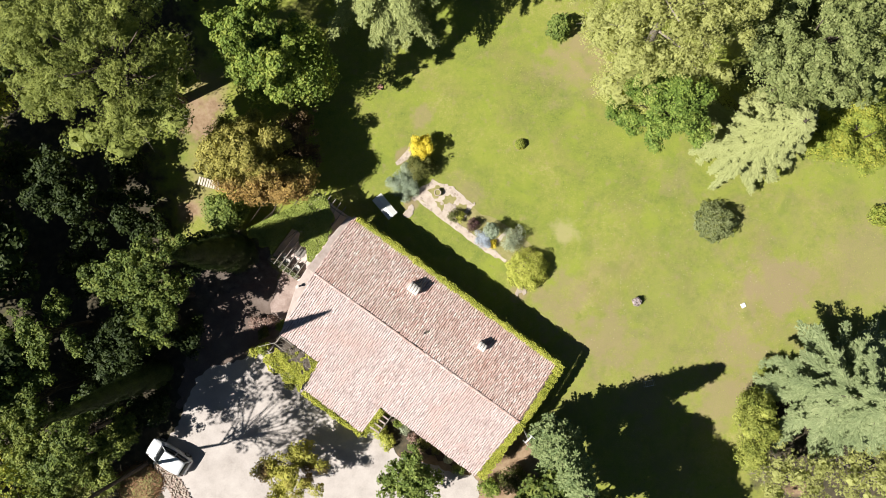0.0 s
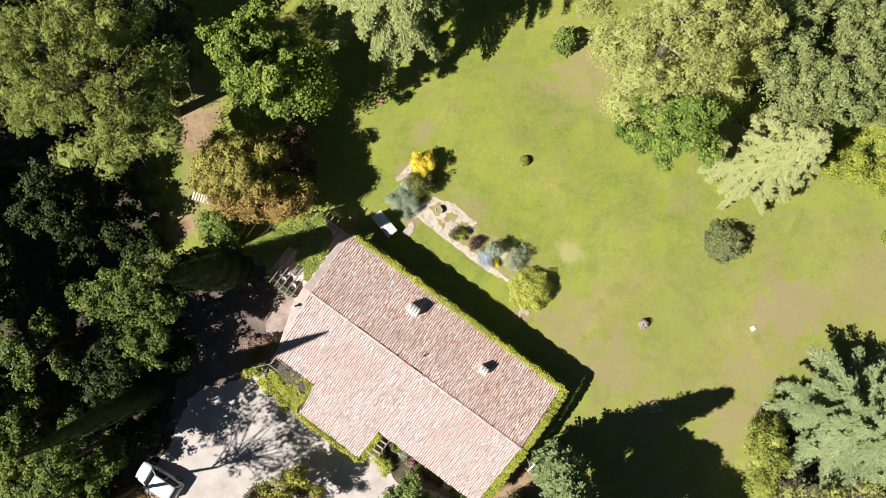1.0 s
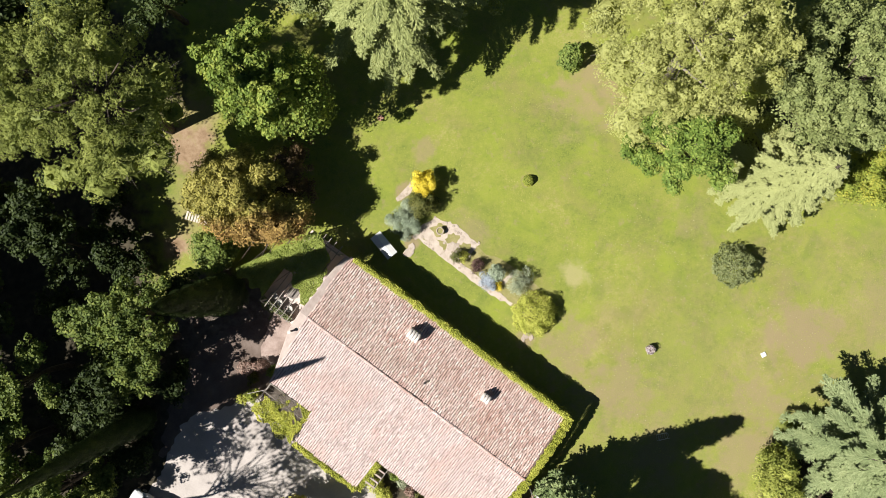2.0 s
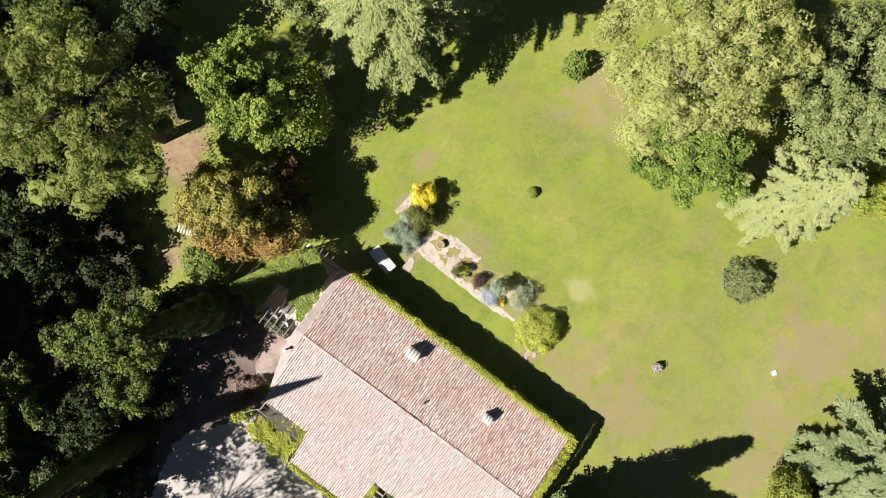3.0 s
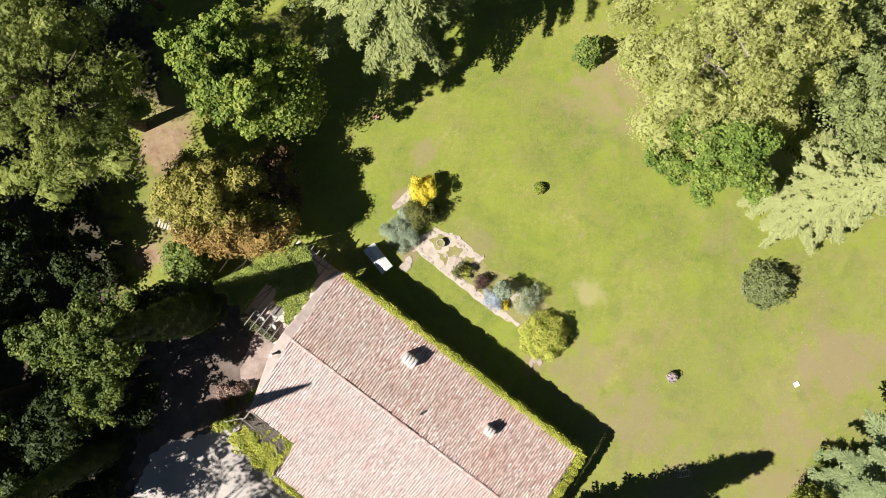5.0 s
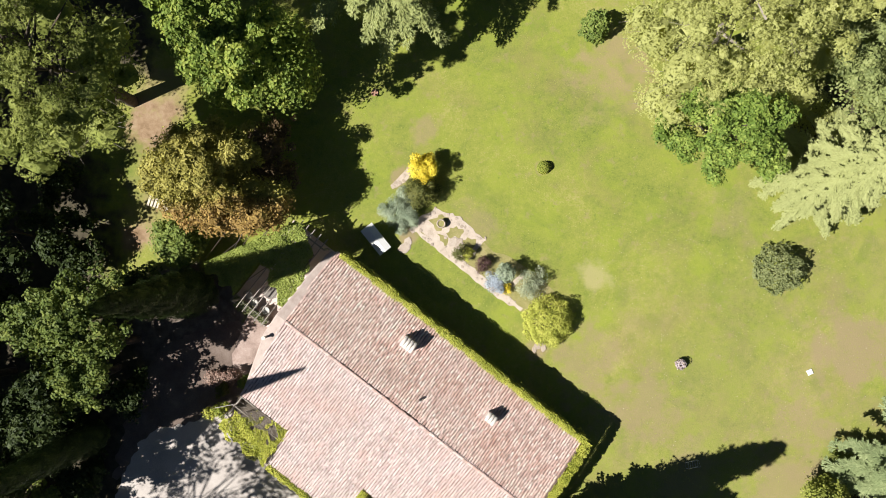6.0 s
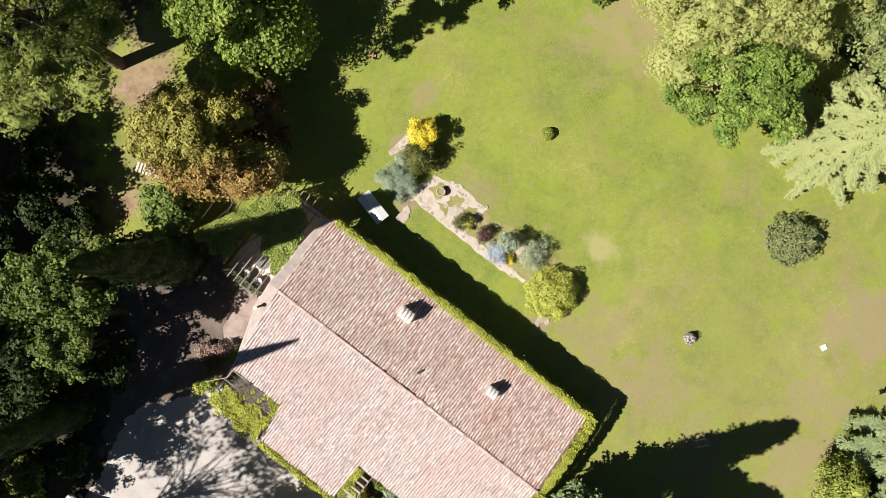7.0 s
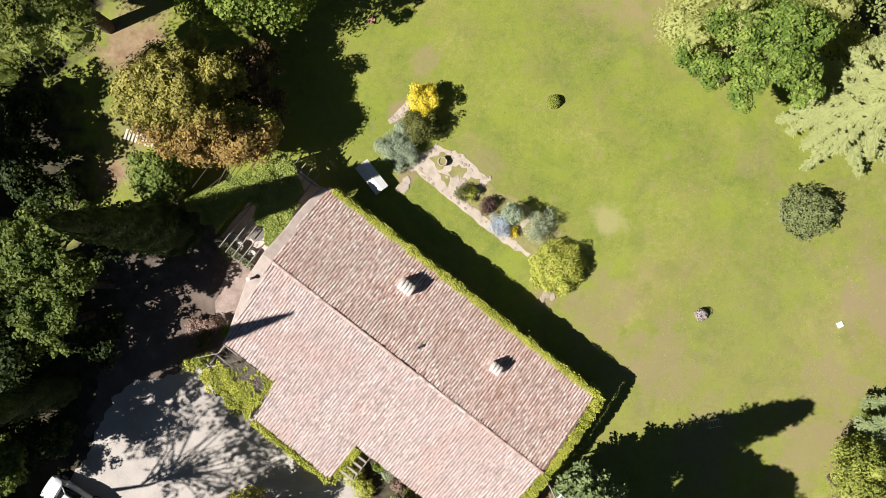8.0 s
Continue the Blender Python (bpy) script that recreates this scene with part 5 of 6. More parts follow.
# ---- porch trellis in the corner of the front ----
# dark sheet: the shade below the vine is put into the soil colour
PORCH_SHADE = surface("porch_shade", [(0.3, (0.05, 0.04, 0.03)), (0.55, (0.10, 0.08, 0.062)), (0.8, (0.17, 0.14, 0.115))], 2.0, 0.95, 0.6, fine=12)
flat_slab("porch_floor", [house_xy(0.6, 10.8), house_xy(4.8, 10.8), house_xy(4.75, 13.9), house_xy(0.9, 13.9)], -0.03, 0.045, PORCH_SHADE, "soil under the porch vine, darkened to stand for its shade", 0.15, 0.5, 17)
porch = thing("porch_trellis", HX, HY, 0, HA, "timber porch frame covered by a vine", "trellis")
for v in (11.35, 12.1, 12.9, 13.75):
    beam("rafter", porch, (0.7, -v, 2.42), (4.7, -v, 2.42), 0.07, 0.10, WOOD)
for u in (0.85, 4.3):
    beam("crossbeam", porch, (u, -11.2, 2.32), (u, -14.0, 2.32), 0.09, 0.11, WOOD)
for u, v in ((0.85, 13.8), (4.3, 13.8), (0.85, 11.4), (2.6, 13.8)):
    beam("post", porch, (u, -v, 0.0), (u, -v, 2.27), 0.11, 0.11, WOOD)
beam("brace", porch, (0.85, -12.0, 2.1), (-0.2, -13.3, 1.6), 0.05, 0.05, WOOD)
leaf_carpet("porch_vine", "yellow-green vine over the porch with a bare grey patch", lambda u, v: 0.95 + 0.25 * math.sin(v * 4.1) < u < 4.7 + 0.08 * math.sin(v * 6) and 11.25 < v < 13.95 + 0.16 * math.sin(u * 4.3) and not (u < 1.75 and v < 12.3) and not (1.5 < u < 3.9 - 0.5 * math.sin(v * 3) and v < 12.2 + 0.15 * math.sin(u * 5) and noise.noise((u * 3.1, v * 3.1, 5.0)) > -0.25) and noise.noise((u * 1.7, v * 1.7, 2.0)) > -0.42, 0.8, 4.8, 11.15, 14.1, lambda u, v: 2.5, 1000, 9, L_VINE, 0.105)
sp = []
g = rng_of(5)
for i in range(110):
    p = Vector((1.5 + 2.3 * g.random(), -(11.3 + 0.9 * g.random()), 2.48 + 0.12 * g.random()))
    w = Vector((g.normal(), g.normal() * 0.6, 0.1)).normalized()
    sp.append(([p, p + w * 0.4 + Vector((0, 0, 0.05)), p + w * 0.8], [0.014, 0.01, 0.005]))
part("bare_stems", tubes_mesh("bare_stems", sp, 4), BARK_PALE, porch, "tangle of bare grey vine stems")
for nm_, u, v, rx, ry, h, mt, lb in (("camellia_shrub", 0.2, 13.4, 0.7, 0.6, 1.5, L_LIME, "yellow-green shrub by the porch"), ("photinia_shrub", -0.75, 11.2, 0.8, 0.55, 1.6, L_PINK, "pinkish-leaved shrub at the house corner"), ("photinia_shrub", -1.6, 12.1, 0.8, 0.7, 1.3, L_PINK, "pinkish-leaved shrub at the edge of the yard"), ("box_shrub", -0.7, 12.4, 0.6, 0.55, 1.1, L_DARK, "dark shrub between the porch and the yard"),
                                     ("camellia_shrub", 0.25, 11.0, 0.55, 0.5, 1.7, L_BUSH, "green shrub at the house corner"), ("box_shrub", 2.0, 14.45, 0.45, 0.4, 0.7, L_DARK, "low dark shrub in front of the porch"),
                                     ("box_shrub", 3.7, 14.75, 0.5, 0.42, 0.7, L_DARK, "low dark shrub in front of the porch"), ("camellia_shrub", -0.4, 14.2, 0.55, 0.5, 1.0, L_GOLD, "golden-green shrub by the porch"),
                                     ("box_shrub", 12.15, 13.45, 0.8, 0.62, 1.2, L_YEW, "clipped olive-green shrub by the steps"), ("hydrangea_shrub", 12.9, 11.9, 0.5, 0.45, 1.1, L_MAPLE, "green hydrangea under the eave"),
                                     ("lavender_shrub", 13.7, 12.0, 0.55, 0.5, 0.9, L_GREY, "grey-green shrub under the eave"), ("heather_shrub", 14.6, 12.3, 0.5, 0.4, 0.6, L_PINK, "pinkish flowering shrub under the eave"),
                                     ("olive_shrub", 13.1, 13.7, 0.8, 0.75, 1.2, L_YEW, "olive-green shrub before the steps"), ("lavender_shrub", 18.1, 11.9, 0.5, 0.4, 0.9, L_GREY, "grey-green shrub near the gable")):
    x, y = house_xy(u, v)
    shrub(nm_, x, y, rx, ry, h, mt, lb, per=80, leaf=0.13, width=0.08)
# slatted shade over the side steps
sh = thing("slatted_shade", HX, HY, 0, HA, "pale slatted timber shade over the side entrance", "pergola")
for i in range(5):
    v = 11.25 + i * 0.44
    beam("slat", sh, (11.05, -v, 2.35), (11.95, -v, 2.35), 0.13, 0.05, MORTAR)
for u in (11.2, 11.95):
    beam("rail", sh, (u, -11.1, 2.28), (u, -13.2, 2.28), 0.06, 0.08, WOOD)
    for v in (11.15, 13.1):
        beam("post", sh, (u, -v, 0), (u, -v, 2.24), 0.08, 0.08, WOOD)

# ---- border under the front eave, shade put into its soil colour ----
SOIL_SHADED = surface("shaded_soil", [(0.3, (0.03, 0.022, 0.016)), (0.55, (0.065, 0.046, 0.032)), (0.8, (0.12, 0.088, 0.062))], 2.0, 0.95, 0.6, fine=12)
flat_slab("border_soil", [house_xy(12.3, 10.6), house_xy(19.9, 10.6), house_xy(20.1, 12.1), house_xy(16.0, 12.5), house_xy(12.6, 12.2)], -0.03, 0.06, SOIL_SHADED, "soil border under the front eave, darkened to stand for shade", 0.25, 0.5, 21)
for u, v, r, h, mt in ((15.6, 12.0, 0.7, 1.0, L_DARK), (16.8, 11.8, 0.55, 0.8, L_DARK), (19.2, 12.0, 0.7, 1.2, L_OAK)):
    bx, by = house_xy(u, v)
    shrub("border_shrub", bx, by, r, r * 0.85, h, mt, "low dark shrub under the front eave", per=70, leaf=0.13, width=0.08, group="shrubs of the front border")

# ---- mast with aerial at the eastern gable ----
WHITE = surface("white_paint", [(0.3, (0.66, 0.66, 0.64)), (0.55, (0.76, 0.76, 0.74)), (0.8, (0.82, 0.82, 0.8))], 2, 0.5, 0.1)
mast = thing("aerial_mast", 6.85, -14.2, 0, 30, "white aerial mast beside the gable", "aerial")
part("pole", tubes_mesh("pole", [([(0, 0, 0), (0, 0, 6.2)], [0.05, 0.04])], 8), WHITE, mast)
for a, r, z in ((20, 0.42, 5.9), (190, 0.36, 5.8)):
    c, s_ = math.cos(radians(a)), math.sin(radians(a))
    arm = part("arm", tubes_mesh("arm", [([(0, 0, z), (r * c, r * s_, z + 0.05)], [0.08, 0.06])], 6), WHITE, mast)
    for f in (0.9,):
        part("crossbar", tubes_mesh("crossbar", [([(r * f * c - 0.28 * s_, r * f * s_ + 0.28 * c, z + 0.05), (r * f * c + 0.28 * s_, r * f * s_ - 0.28 * c, z + 0.05)], [0.02, 0.02])], 5), WHITE, arm)
gx, gy = house_xy(20.35, RV)
part("cable", tubes_mesh("cable", [([(gx, gy, roof_z(RV) + 0.1), ((gx + 7.0) / 2, (gy - 14.5) / 2, 4.6), (6.85, -14.2, 5.8)], [0.015] * 3)], 5), SOOT, mast, at=mast.matrix_world.inverted())

# ---- white covered box on the lawn ----
cb = thing("garden_box", -3.9, 4.3, 0, -52, "white covered garden box with a low pitched lid", "garden box")
part("body", box(bmesh.new(), -1.0, -0.42, 0.08, 1.0, 0.42, 0.72, 0.02), WHITE, cb)
bm = bmesh.new()
rows = [[bm.verts.new((x, y, z)) for y, z in ((-0.48, 0.72), (-0.48, 0.76), (0.02, 0.90), (0.48, 0.76), (0.48, 0.72))] for x in (-1.07, 1.07)]
for k in range(5):
    bm.faces.new((rows[0][k], rows[1][k], rows[1][(k + 1) % 5], rows[0][(k + 1) % 5]))
bm.faces.new(rows[0])
bm.faces.new(rows[1][::-1])
bmesh.ops.recalc_face_normals(bm, faces=bm.faces)
part("lid", bm, WHITE, cb, "white pitched lid")
for x, y in ((-0.9, -0.35), (0.9, -0.35), (-0.9, 0.35), (0.9, 0.35)):
    part("foot", box(bmesh.new(), x - 0.05, y - 0.05, 0, x + 0.05, y + 0.05, 0.09), WOOD, cb)

# ---- rock garden: earth, edging stones, path ----
flat_slab("bed_earth", [(0.0, 6.3), (1.9, 5.3), (3.8, 3.8), (5.3, 2.9), (7.2, 1.9), (8.6, 0.2), (7.2, -1.8), (5.9, -0.6), (3.8, 0.95), (1.0, 3.2), (-0.9, 4.7)], -0.03, 0.012, EARTH, "mossy flower bed with stones and dwarf plants", 0.16, 0.5, 12)
SHAPES = []
g = rng_of(31)
for i in range(8):
    b4 = bmesh.new()
    k = 7 + i % 3
    ring_ = [(math.cos(6.283 * j / k) * (0.75 + 0.4 * g.random()), math.sin(6.283 * j / k) * (0.75 + 0.4 * g.random())) for j in range(k)]
    lo = [b4.verts.new((a, b, -0.5)) for a, b in ring_]
    md = [b4.verts.new((a, b, 0.55)) for a, b in ring_]
    hi = [b4.verts.new((a * 0.82, b * 0.82, 1.0 + 0.1 * g.normal())) for a, b in ring_]
    for j in range(k):
        b4.faces.new((lo[j], lo[(j + 1) % k], md[(j + 1) % k], md[j]))
        b4.faces.new((md[j], md[(j + 1) % k], hi[(j + 1) % k], hi[j]))
    b4.faces.new(hi)
    m_ = bpy.data.meshes.new("edging_stone")
    b4.to_mesh(m_)
    b4.free()
    m_.materials.append(STONE)
    SHAPES.append(m_)
bed = thing("rock_edging", 0, 0, 0, 0, "pale flat stones edging the flower bed", "stone edging")
PATHSAND = surface("pale_path", [(0.3, (0.36, 0.29, 0.23)), (0.5, (0.50, 0.42, 0.345)), (0.72, (0.60, 0.52, 0.45))], 1.8, 0.95, 0.5, fine=14)
flat_slab("sandy_bed", [(-1.7, 4.9), (-0.4, 6.0), (0.2, 6.5), (1.8, 5.6), (3.4, 4.2), (2.7, 2.9), (1.2, 3.2), (0.2, 3.95), (-0.9, 4.75)], -0.02, 0.018, PATHSAND, "pale sandy ground of the rock garden", 0.18, 0.3, 51)
for k_, outline in enumerate((((-0.3, 5.55), (0.4, 6.0), (1.0, 5.75), (1.1, 5.3), (0.5, 4.8)), ((0.9, 4.7), (1.6, 5.2), (2.2, 4.7), (1.8, 4.3), (1.2, 4.3)), ((2.0, 4.1), (2.6, 4.5), (3.0, 4.05), (2.6, 3.5)), ((0.2, 4.6), (0.7, 4.45), (1.2, 3.9), (0.8, 3.8)))):
    flat_slab("moss_patch", outline, -0.02, 0.03, EARTH, "yellowish moss patch in the sand", 0.2, 0.2, 60 + k_)
EDGES = (((0.0, 6.35), (1.7, 5.55), (3.6, 4.1)), ((-1.1, 4.85), (0.8, 3.45), (2.9, 1.8), (4.4, 0.6), (6.1, -0.65)), ((-2.9, 7.9), (-2.0, 8.5), (-1.5, 9.3)), ((-1.6, 4.9), (-0.6, 5.7), (0.1, 6.2)), ((5.4, 1.0), (6.2, 1.8)), ((0.4, 4.6), (1.3, 4.4)))
for line in EDGES:
    side_a, side_b = [], []
    for i, (x, y) in enumerate(line):
        (xa, ya), (xb, yb) = line[max(0, i - 1)], line[min(len(line) - 1, i + 1)]
        q = math.hypot(xb - xa, yb - ya)
        hw = 0.3 if 0 < i < len(line) - 1 else 0.13
        side_a.append((x - (yb - ya) / q * hw, y + (xb - xa) / q * hw))
        side_b.append((x + (yb - ya) / q * hw, y - (xb - xa) / q * hw))
    flat_slab("path", side_b + side_a[::-1], -0.02, 0.02, PATHSAND, "pale sandy path edging the bed", 0.09, 0.3, 40 + len(line) + line[0][0])
    for (ax_, ay_), (bx_, by_) in zip(line, line[1:]):
        ln = math.hypot(bx_ - ax_, by_ - ay_)
        n = max(1, int(ln / 0.27))
        for j in range(n):
            f = (j + 0.5) / n
            for w in (-0.12, 0.13):
                if g.random() < 0.55:
                    continue
                nx, ny = -(by_ - ay_) / ln, (bx_ - ax_) / ln
                x = ax_ + (bx_ - ax_) * f + nx * w + g.normal() * 0.05
                y = ay_ + (by_ - ay_) * f + ny * w + g.normal() * 0.05
                sx = 0.06 + 0.08 * g.random()
                part("stone", SHAPES[int(g.random() * 8)], None, bed, at=pose(x, y, 0.03, 0, 0, g.random() * 360) @ Matrix.Diagonal((sx * 1.2, sx, 0.018 + 0.012 * g.random(), 1)))
for x, y, s in ((-2.0, 3.7, 0.42), (-1.75, 4.1, 0.3), (1.35, 4.05, 0.38), (1.75, 4.0, 0.34), (7.2, -3.1, 0.3), (7.6, -3.3, 0.22), (6.95, -3.4, 0.2), (7.5, -2.95, 0.24)):
    st = part("stepping_stone", SHAPES[int(g.random() * 8)], None, None, "flat pale stone lying in the grass", at=pose(x, y, 0.01, 0, 0, g.random() * 360) @ Matrix.Diagonal((s * 1.2, s * 0.85, 0.045, 1)))
    tagged(st, category="stone", group="stones in the grass")
# ring basin, flower pot, white slab, terracotta piece
x, y = 0.55, 5.35
rb = thing("stone_basin", x, y, 0.03, 0, "round pale stone basin in the rock garden", "basin")
part("rim", tubes_mesh("rim", [([(0.27 * math.cos(a), 0.27 * math.sin(a), 0.36) for a in np.linspace(0, 6.2832, 25)], [0.05] * 25)], 8), STONE, rb)
part("bowl", disc(bmesh.new(), 0.265, 0.0, 0.34, 24), EARTH, rb)
TERRA = surface("terracotta", [(0.3, (0.34, 0.17, 0.11)), (0.55, (0.48, 0.27, 0.19)), (0.8, (0.58, 0.38, 0.29))], 4, 0.85, 0.3)
pot = thing("flower_pot", 16.95, -4.4, 0, 0, "stone flower pot with pale lilac flowers on the lawn", "flower pot")
b5 = bmesh.new()
bmesh.ops.create_cone(b5, cap_ends=True, segments=20, radius1=0.26, radius2=0.36, depth=0.45)
for v in b5.verts:
    v.co.z += 0.225
part("pot", b5, STONE, pot)
L_LILAC = leaf_mat("lilac_flowers", (0.22, 0.2, 0.18), (0.46, 0.38, 0.42), (0.62, 0.55, 0.6), through_light=0.15)
part("flowers", blades("flowers", *clumped_leaves(rng_of(4), [(0, 0, 0.5, 0.38, 0.38, 0.3)], 220, 0.09, 0.07)), L_LILAC, pot, "pale lilac flowers")
sl = part("white_slab", box(bmesh.new(), -0.2, -0.19, -0.02, 0.2, 0.19, 0.07, 0.03), WHITE, None, "small white square slab on the lawn", at=pose(26.05, -5.05, 0, 0, 0, 25))
tagged(sl, category="slab")
sl = part("terracotta_bowl", disc(bmesh.new(), 0.24, -0.01, 0.10, 16), TERRA, None, "small terracotta bowl on the grass", at=pose(-4.0, 14.45, 0))
tagged(sl, category="bowl")

# ---- slatted bench under the brown tree ----
CREAM = surface("cream_slats", [(0.3, (0.5, 0.42, 0.33)), (0.55, (0.64, 0.56, 0.46)), (0.8, (0.74, 0.68, 0.58))], 4, 0.8, 0.3)
bn = thing("garden_lounger", -18.55, 6.75, 0, -18, "cream slatted garden lounger on the grass", "lounger")
for i in range(9):
    x = -0.85 + i * 0.21
    zc = 0.42 + 0.25 * max(0, (-x - 0.2))
    part("slat", box(bmesh.new(), x - 0.075, -0.34, zc - 0.02, x + 0.075, 0.34, zc + 0.02, 0.008), CREAM, bn)
for y in (-0.28, 0.28):
    part("side_rail", tubes_mesh("side_rail", [([(-0.95, y, 0.57), (-0.2, y, 0.38), (0.95, y, 0.38)], [0.03] * 3)], 6), WOOD, bn)
    for x in (-0.6, 0.8):
        part("leg", tubes_mesh("leg", [([(x, y, 0.40), (x, y, 0)], [0.03, 0.03])], 6), WOOD, bn)

# ---- parked car ----
def car_paint():
    m, nt, bsdf, nodes, links = nodes_of("white_car_paint")
    links.new(ramp(nt, noise_tex(nt, 2.0, 3, 0.5, coords(nt)), [(0.3, (0.74, 0.75, 0.76)), (0.7, (0.8, 0.8, 0.8))]), bsdf.inputs["Base Color"])
    bsdf.inputs["Roughness"].default_value = 0.25
    bsdf.inputs["Coat Weight"].default_value = 0.6
    bsdf.inputs["Coat Roughness"].default_value = 0.06
    return m


PAINT = car_paint()
GLASS, nt_, bs_, _n, _l = nodes_of("dark_car_glass")
bs_.inputs["Base Color"].default_value = (0.012, 0.014, 0.016, 1)
bs_.inputs["Roughness"].default_value = 0.05
RUBBER = surface("rubber", [(0.3, (0.015, 0.015, 0.015)), (0.7, (0.035, 0.035, 0.035))], 5, 0.85, 0.2)
RIM, nt_, bs_, _n, _l = nodes_of("alloy_rim")
bs_.inputs["Base Color"].default_value = (0.55, 0.56, 0.57, 1)
bs_.inputs["Metallic"].default_value = 0.9
bs_.inputs["Roughness"].default_value = 0.3
LAMP, nt_, bs_, _n, _l = nodes_of("lamp_glass")
bs_.inputs["Base Color"].default_value = (0.6, 0.62, 0.64, 1)
bs_.inputs["Roughness"].default_value = 0.1
RED, nt_, bs_, _n, _l = nodes_of("red_lamp_glass")
bs_.inputs["Base Color"].default_value = (0.12, 0.01, 0.01, 1)
bs_.inputs["Roughness"].default_value = 0.15


def loft(sections, close=True):
    """Skin over cross-sections, each a row of (y, z) at one x, mirrored to both sides."""
    b6 = bmesh.new()
    rings = []
    for x, half in sections:
        pts_ = [(y, z) for y, z in half] + [(-y, z) for y, z in half[::-1]]
        rings.append([b6.verts.new((x, y, z)) for y, z in pts_])
    n = len(rings[0])
    for a, b in zip(rings, rings[1:]):
        for k in range(n):
            b6.faces.new((a[k], a[(k + 1) % n], b[(k + 1) % n], b[k]))
    if close:
        b6.faces.new(rings[0][::-1])
        b6.faces.new(rings[-1])
    bmesh.ops.recalc_face_normals(b6, faces=b6.faces)
    for f in b6.faces:
        f.smooth = True
    return b6


def car(x, y, rz):
    t = thing("car", x, y, 0.035, rz, "small white hatchback car parked at the driveway edge", "car")
    body = [(1.92, 0.50, 0.50), (1.84, 0.66, 0.66), (1.60, 0.79, 0.76), (1.20, 0.84, 0.84), (0.85, 0.85, 0.92), (0.2, 0.855, 0.93), (-0.6, 0.855, 0.94), (-1.2, 0.85, 0.95), (-1.6, 0.81, 0.94), (-1.82, 0.70, 0.86), (-1.88, 0.6, 0.62)]
    part("body", loft([(bx_, [(w * 0.9, 0.22), (w, 0.34), (w, h * 0.72), (w * 0.95, h * 0.93), (w * 0.55, h + 0.02)]) for bx_, w, h in body]), PAINT, t)
    part("roof", loft([(rx_, [(w * 0.98, z - 0.05), (w * 0.85, z), (w * 0.4, z + 0.025)]) for rx_, w, z in ((0.42, 0.62, 1.38), (0.1, 0.67, 1.455), (-0.4, 0.69, 1.485), (-0.9, 0.68, 1.475), (-1.35, 0.64, 1.42), (-1.56, 0.58, 1.35))]), PAINT, t, "white roof panel")
    part("cabin_glass", loft([(0.98, [(0.66, 0.90), (0.60, 0.92), (0.3, 0.93)]), (0.42, [(0.78, 0.90), (0.62, 1.33), (0.3, 1.37)]), (-0.4, [(0.82, 0.91), (0.67, 1.42), (0.3, 1.44)]), (-1.45, [(0.78, 0.92), (0.60, 1.33), (0.3, 1.36)]), (-1.79, [(0.66, 0.93), (0.58, 0.95), (0.3, 0.96)])]), GLASS, t, "dark tinted windows")
    for sy in (-1, 1):
        part("pillar", tubes_mesh("pillar", [([(0.94, 0.66 * sy, 0.92), (0.42, 0.63 * sy, 1.37)], [0.04, 0.035])], 6), PAINT, t)
        part("pillar", tubes_mesh("pillar", [([(-0.5, 0.83 * sy, 0.93), (-0.5, 0.67 * sy, 1.43)], [0.04, 0.035])], 6), PAINT, t)
        part("pillar", tubes_mesh("pillar", [([(-1.7, 0.69 * sy, 0.93), (-1.48, 0.61 * sy, 1.36)], [0.06, 0.05])], 6), PAINT, t)
        mir = box(bmesh.new(), 0.62, 0.84, 0.90, 0.78, 1.0, 1.02, 0.03)
        bmesh.ops.transform(mir, matrix=Matrix.Diagonal((1, sy, 1, 1)), verts=mir.verts)
        bmesh.ops.recalc_face_normals(mir, faces=mir.faces)
        part("mirror", mir, PAINT, t)
        hl = box(bmesh.new(), 1.56, 0.46, 0.62, 1.80, 0.72, 0.74, 0.03)
        bmesh.ops.transform(hl, matrix=Matrix.Diagonal((1, sy, 1, 1)), verts=hl.verts)
        bmesh.ops.recalc_face_normals(hl, faces=hl.faces)
        part("headlight", hl, LAMP, t, "clear headlight")
        tl_ = box(bmesh.new(), -1.84, 0.58, 0.66, -1.74, 0.70, 0.86, 0.02)
        bmesh.ops.transform(tl_, matrix=Matrix.Diagonal((1, sy, 1, 1)), verts=tl_.verts)
        bmesh.ops.recalc_face_normals(tl_, faces=tl_.faces)
        part("tail_light", tl_, RED, t, "red tail light")
        for wx in (1.22, -1.22):
            wb = bmesh.new()
            bmesh.ops.create_cone(wb, cap_ends=True, segments=24, radius1=0.31, radius2=0.31, depth=0.2)
            bmesh.ops.transform(wb, matrix=pose(wx, 0.77 * sy, 0.31, 90, 0, 0), verts=wb.verts)
            wh = part("wheel", wb, RUBBER, t, "black tyre")
            rb_ = bmesh.new()
            bmesh.ops.create_cone(rb_, cap_ends=True, segments=20, radius1=0.2, radius2=0.2, depth=0.22)
            bmesh.ops.transform(rb_, matrix=pose(wx, 0.77 * sy, 0.31, 90, 0, 0), verts=rb_.verts)
            part("rim", rb_, RIM, wh, "silver alloy rim")
    wp = tubes_mesh("wiper", [([(0.99, 0.3, 0.95), (0.72, -0.25, 1.10)], [0.012, 0.01])], 4)
    part("wiper", wp, RUBBER, t)
    return t


car(-22.65, -16.0, 146)

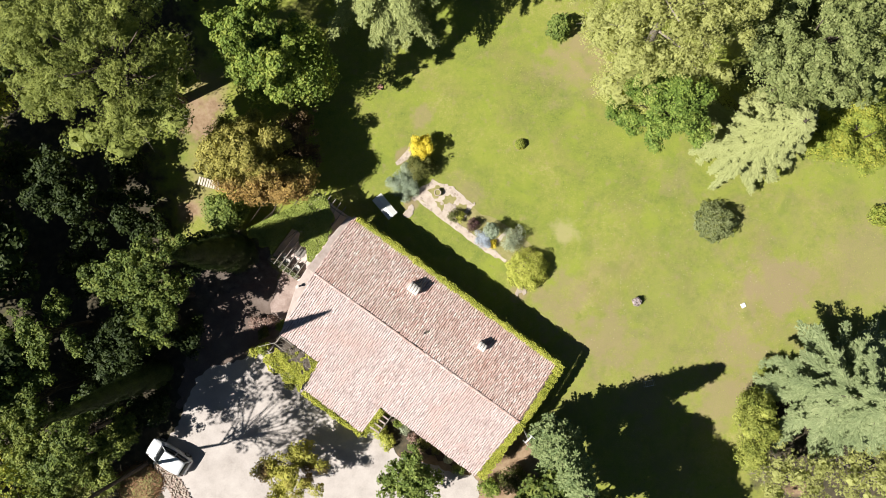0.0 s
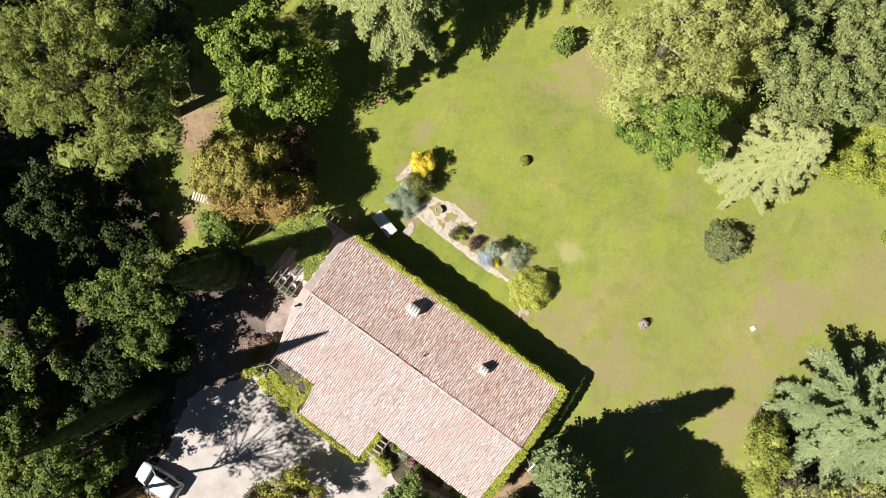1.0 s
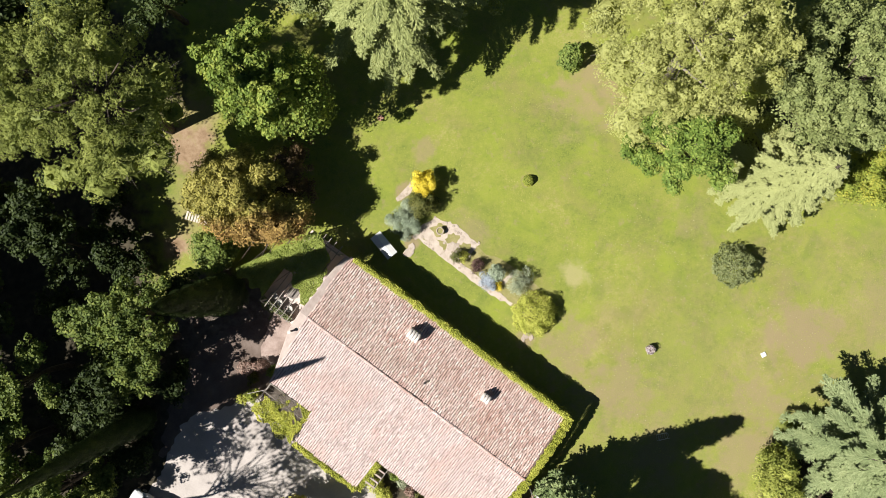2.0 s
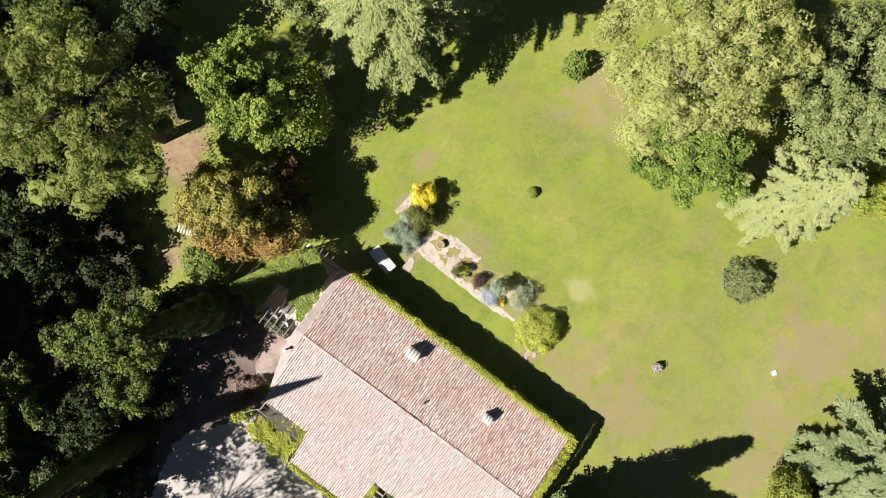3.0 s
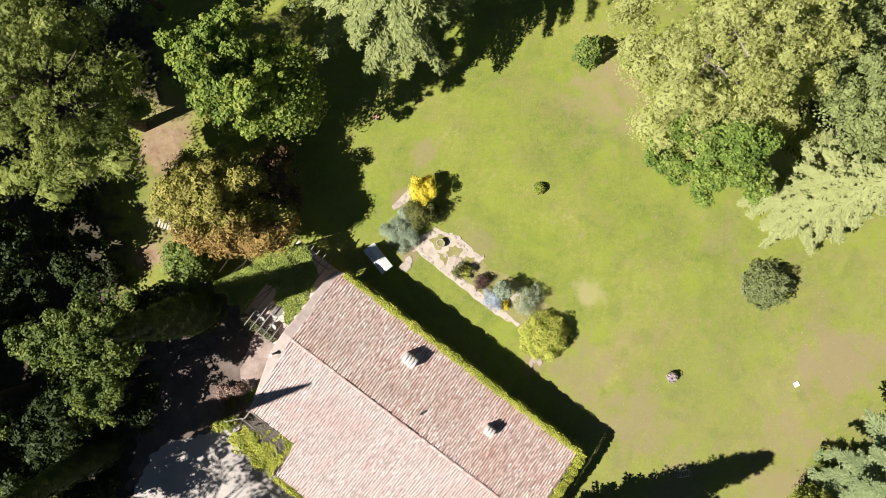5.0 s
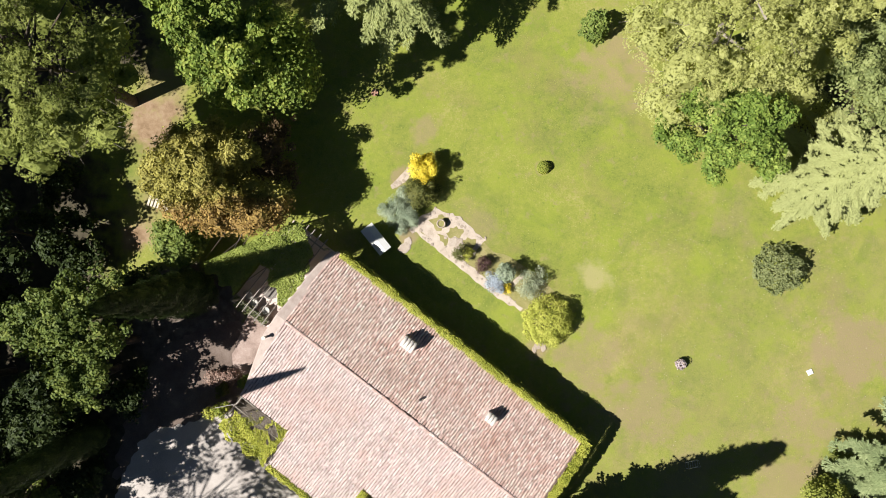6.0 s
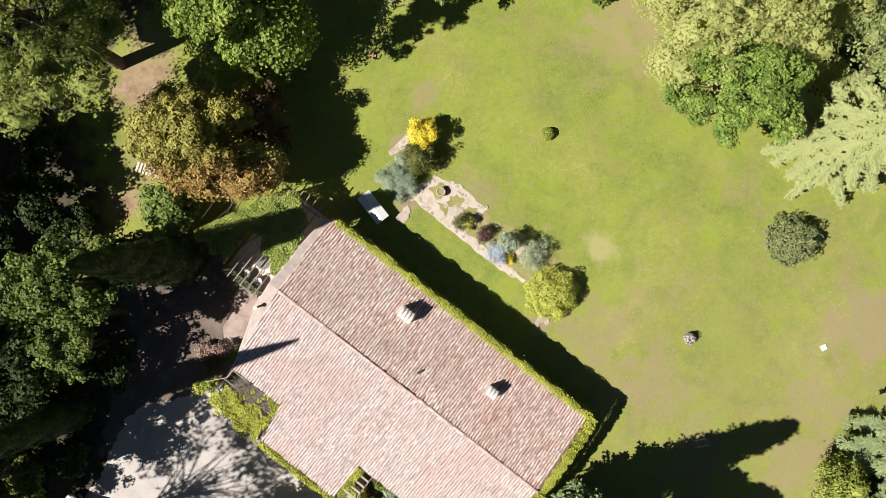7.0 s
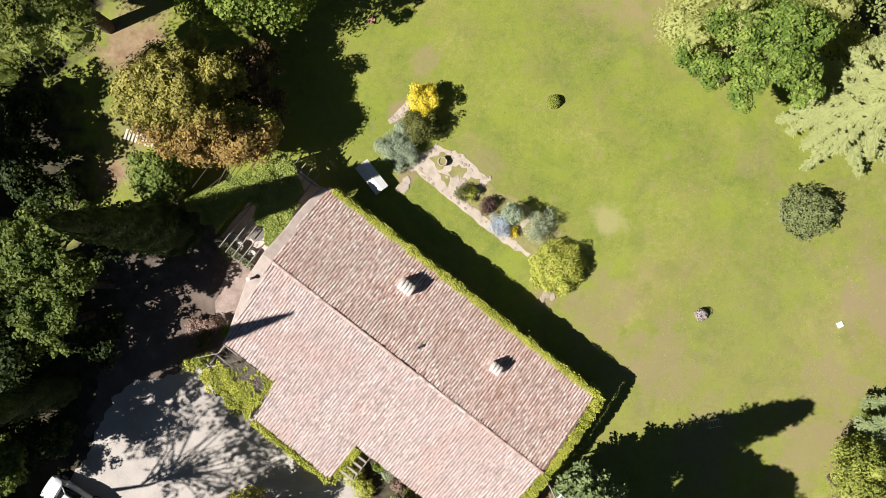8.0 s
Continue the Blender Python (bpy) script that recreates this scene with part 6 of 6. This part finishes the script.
# ---- leaf heap and rough stone border beside the car ----
L_LITTER = leaf_mat("fallen_leaves", (0.13, 0.065, 0.038), (0.29, 0.16, 0.085), (0.43, 0.275, 0.15), through_light=0.05)
heap = thing("leaf_heap", -25.4, -18.3, 0, 0, "heap of dry reddish-brown leaves", "leaf heap")
b7 = bmesh.new()
bmesh.ops.create_icosphere(b7, subdivisions=3, radius=1.0)
for v in b7.verts:
    k = 1 + 0.15 * noise.noise(v.co * 2)
    v.co = Vector((v.co.x * 1.9 * k, v.co.y * 1.5 * k, max(-0.05, v.co.z * 0.75 * k)))
part("mound", b7, EARTH, heap)
part("leaves", blades("leaves", *clumped_leaves(rng_of(9), [(0, 0, 0, 1.95, 1.55, 0.8)], 260, 0.13, 0.09, shell=0.05)), L_LITTER, heap, "dry curled leaves")
flat_slab("stone_bed", [(-23.9, -16.6), (-22.9, -16.4), (-20.6, -20.6), (-22.3, -21.0)], -0.02, 0.045, YARD, "pinkish rubble strip beside the driveway", 0.2, 0.3, 23)
border = thing("stone_border", -22.5, -18.4, 0.02, -60, "rough border of split pale stones", "stone border")
for i in range(196):
    x, y = -2.2 + (i % 28) * 0.185 + g.normal() * 0.05, -0.6 + 0.19 * (i // 28) + g.normal() * 0.05
    s_ = 0.06 + 0.05 * g.random()
    part("stone", SHAPES[i % 8], None, border, at=pose(x, y, 0.03 + 0.03 * g.random(), g.normal() * 9, g.normal() * 9, g.random() * 360) @ Matrix.Diagonal((s_ * 1.4, s_ * 0.8, 0.05 + 0.06 * g.random(), 1)))
lid = part("manhole_lid", disc(bmesh.new(), 0.26, 0.0, 0.06, 20), SOOT, None, "dark round cover in the driveway", at=pose(-21.6, -17.5, 0.02))
tagged(lid, category="cover")

# ---- grass blades standing out of the lawn ----
g = rng_of(63)
n = 16000
x, y = -7 + 46 * g.random(n), -18 + 40 * g.random(n)
p = np.stack([x - HX, y - HY], 1)
ca, sa = math.cos(radians(HA)), math.sin(radians(HA))
hu, hv = p[:, 0] * ca + p[:, 1] * sa, p[:, 0] * sa - p[:, 1] * ca
thick = np.array([noise.noise((a * 0.35, b * 0.35, 4.0)) + 0.6 * noise.noise((a * 1.3, b * 1.3, 9.0)) for a, b in zip(x, y)])
keep = ~((hu > -5) & (hu < 21) & (hv > -0.4) & (hv < 15)) & (thick + 0.45 * g.random(n) > 0.1)
x, y = x[keep], y[keep]
n = len(x)
L_GRASS = leaf_mat("grass_blades", (0.22, 0.26, 0.05), (0.29, 0.31, 0.07), (0.42, 0.40, 0.15), 0.5, through_light=0.2)
a = g.normal(size=(n, 3)) * np.array([1, 1, 0.03])
part("grass_blades", blades("grass_blades", np.stack([x, y, np.full(n, 0.005)], 1), a, np.array([0, 0, 1.0]) + g.normal(size=(n, 3)) * 0.06, 0.08 + 0.10 * g.random(n), 0.04, 0.0), L_GRASS, None, "short tufts of mown lawn grass", kind="stuff")

# ---- white wire rack lying in the shade on the lawn ----
rack = thing("wire_rack", 17.8, -11.35, 0.02, 12, "white wire drying rack lying open on the shaded lawn", "drying rack")
for name_, pts in (("side_frame", [(-0.45, -0.22, 0.02), (-0.40, 0.22, 0.03), (0.42, 0.26, 0.36), (0.46, -0.20, 0.34), (-0.45, -0.22, 0.02)]), ("side_frame", [(0.40, -0.24, 0.02), (0.44, 0.22, 0.02), (-0.30, 0.30, 0.34), (-0.34, -0.18, 0.36), (0.40, -0.24, 0.02)])):
    part(name_, tubes_mesh("side_frame", [(pts, [0.013] * 5)], 6), WHITE, rack)
for i in range(5):
    q = -0.3 + i * 0.15
    part("wire", tubes_mesh("wire", [([(q, -0.2, 0.19 + 0.40 * q), (q + 0.02, 0.24, 0.20 + 0.40 * q)], [0.007, 0.007])], 5), WHITE, rack)

# ---- small pale leaves blown over the lawn ----
g = rng_of(91)
spots = [(12 + 20 * g.random(), -11 + 16 * g.random()) for i in range(40)]
c = np.array([(x + g.normal() * 1.6, y + g.normal() * 1.4) for x, y in spots for i in range(12)])
n = len(c)
L_PALE = leaf_mat("dry_pale_leaves", (0.38, 0.33, 0.18), (0.52, 0.47, 0.28), (0.66, 0.62, 0.44), through_light=0.1)
part("fallen_leaves", blades("fallen_leaves", np.c_[c, np.full(n, 0.02)], g.normal(size=(n, 3)) * np.array([1, 1, 0.05]), np.array([0, 0, 1.0]) + g.normal(size=(n, 3)) * 0.15, 0.05 + 0.05 * g.random(n), 0.035), L_PALE, None, "scattered pale dry leaves on the lawn", kind="stuff")
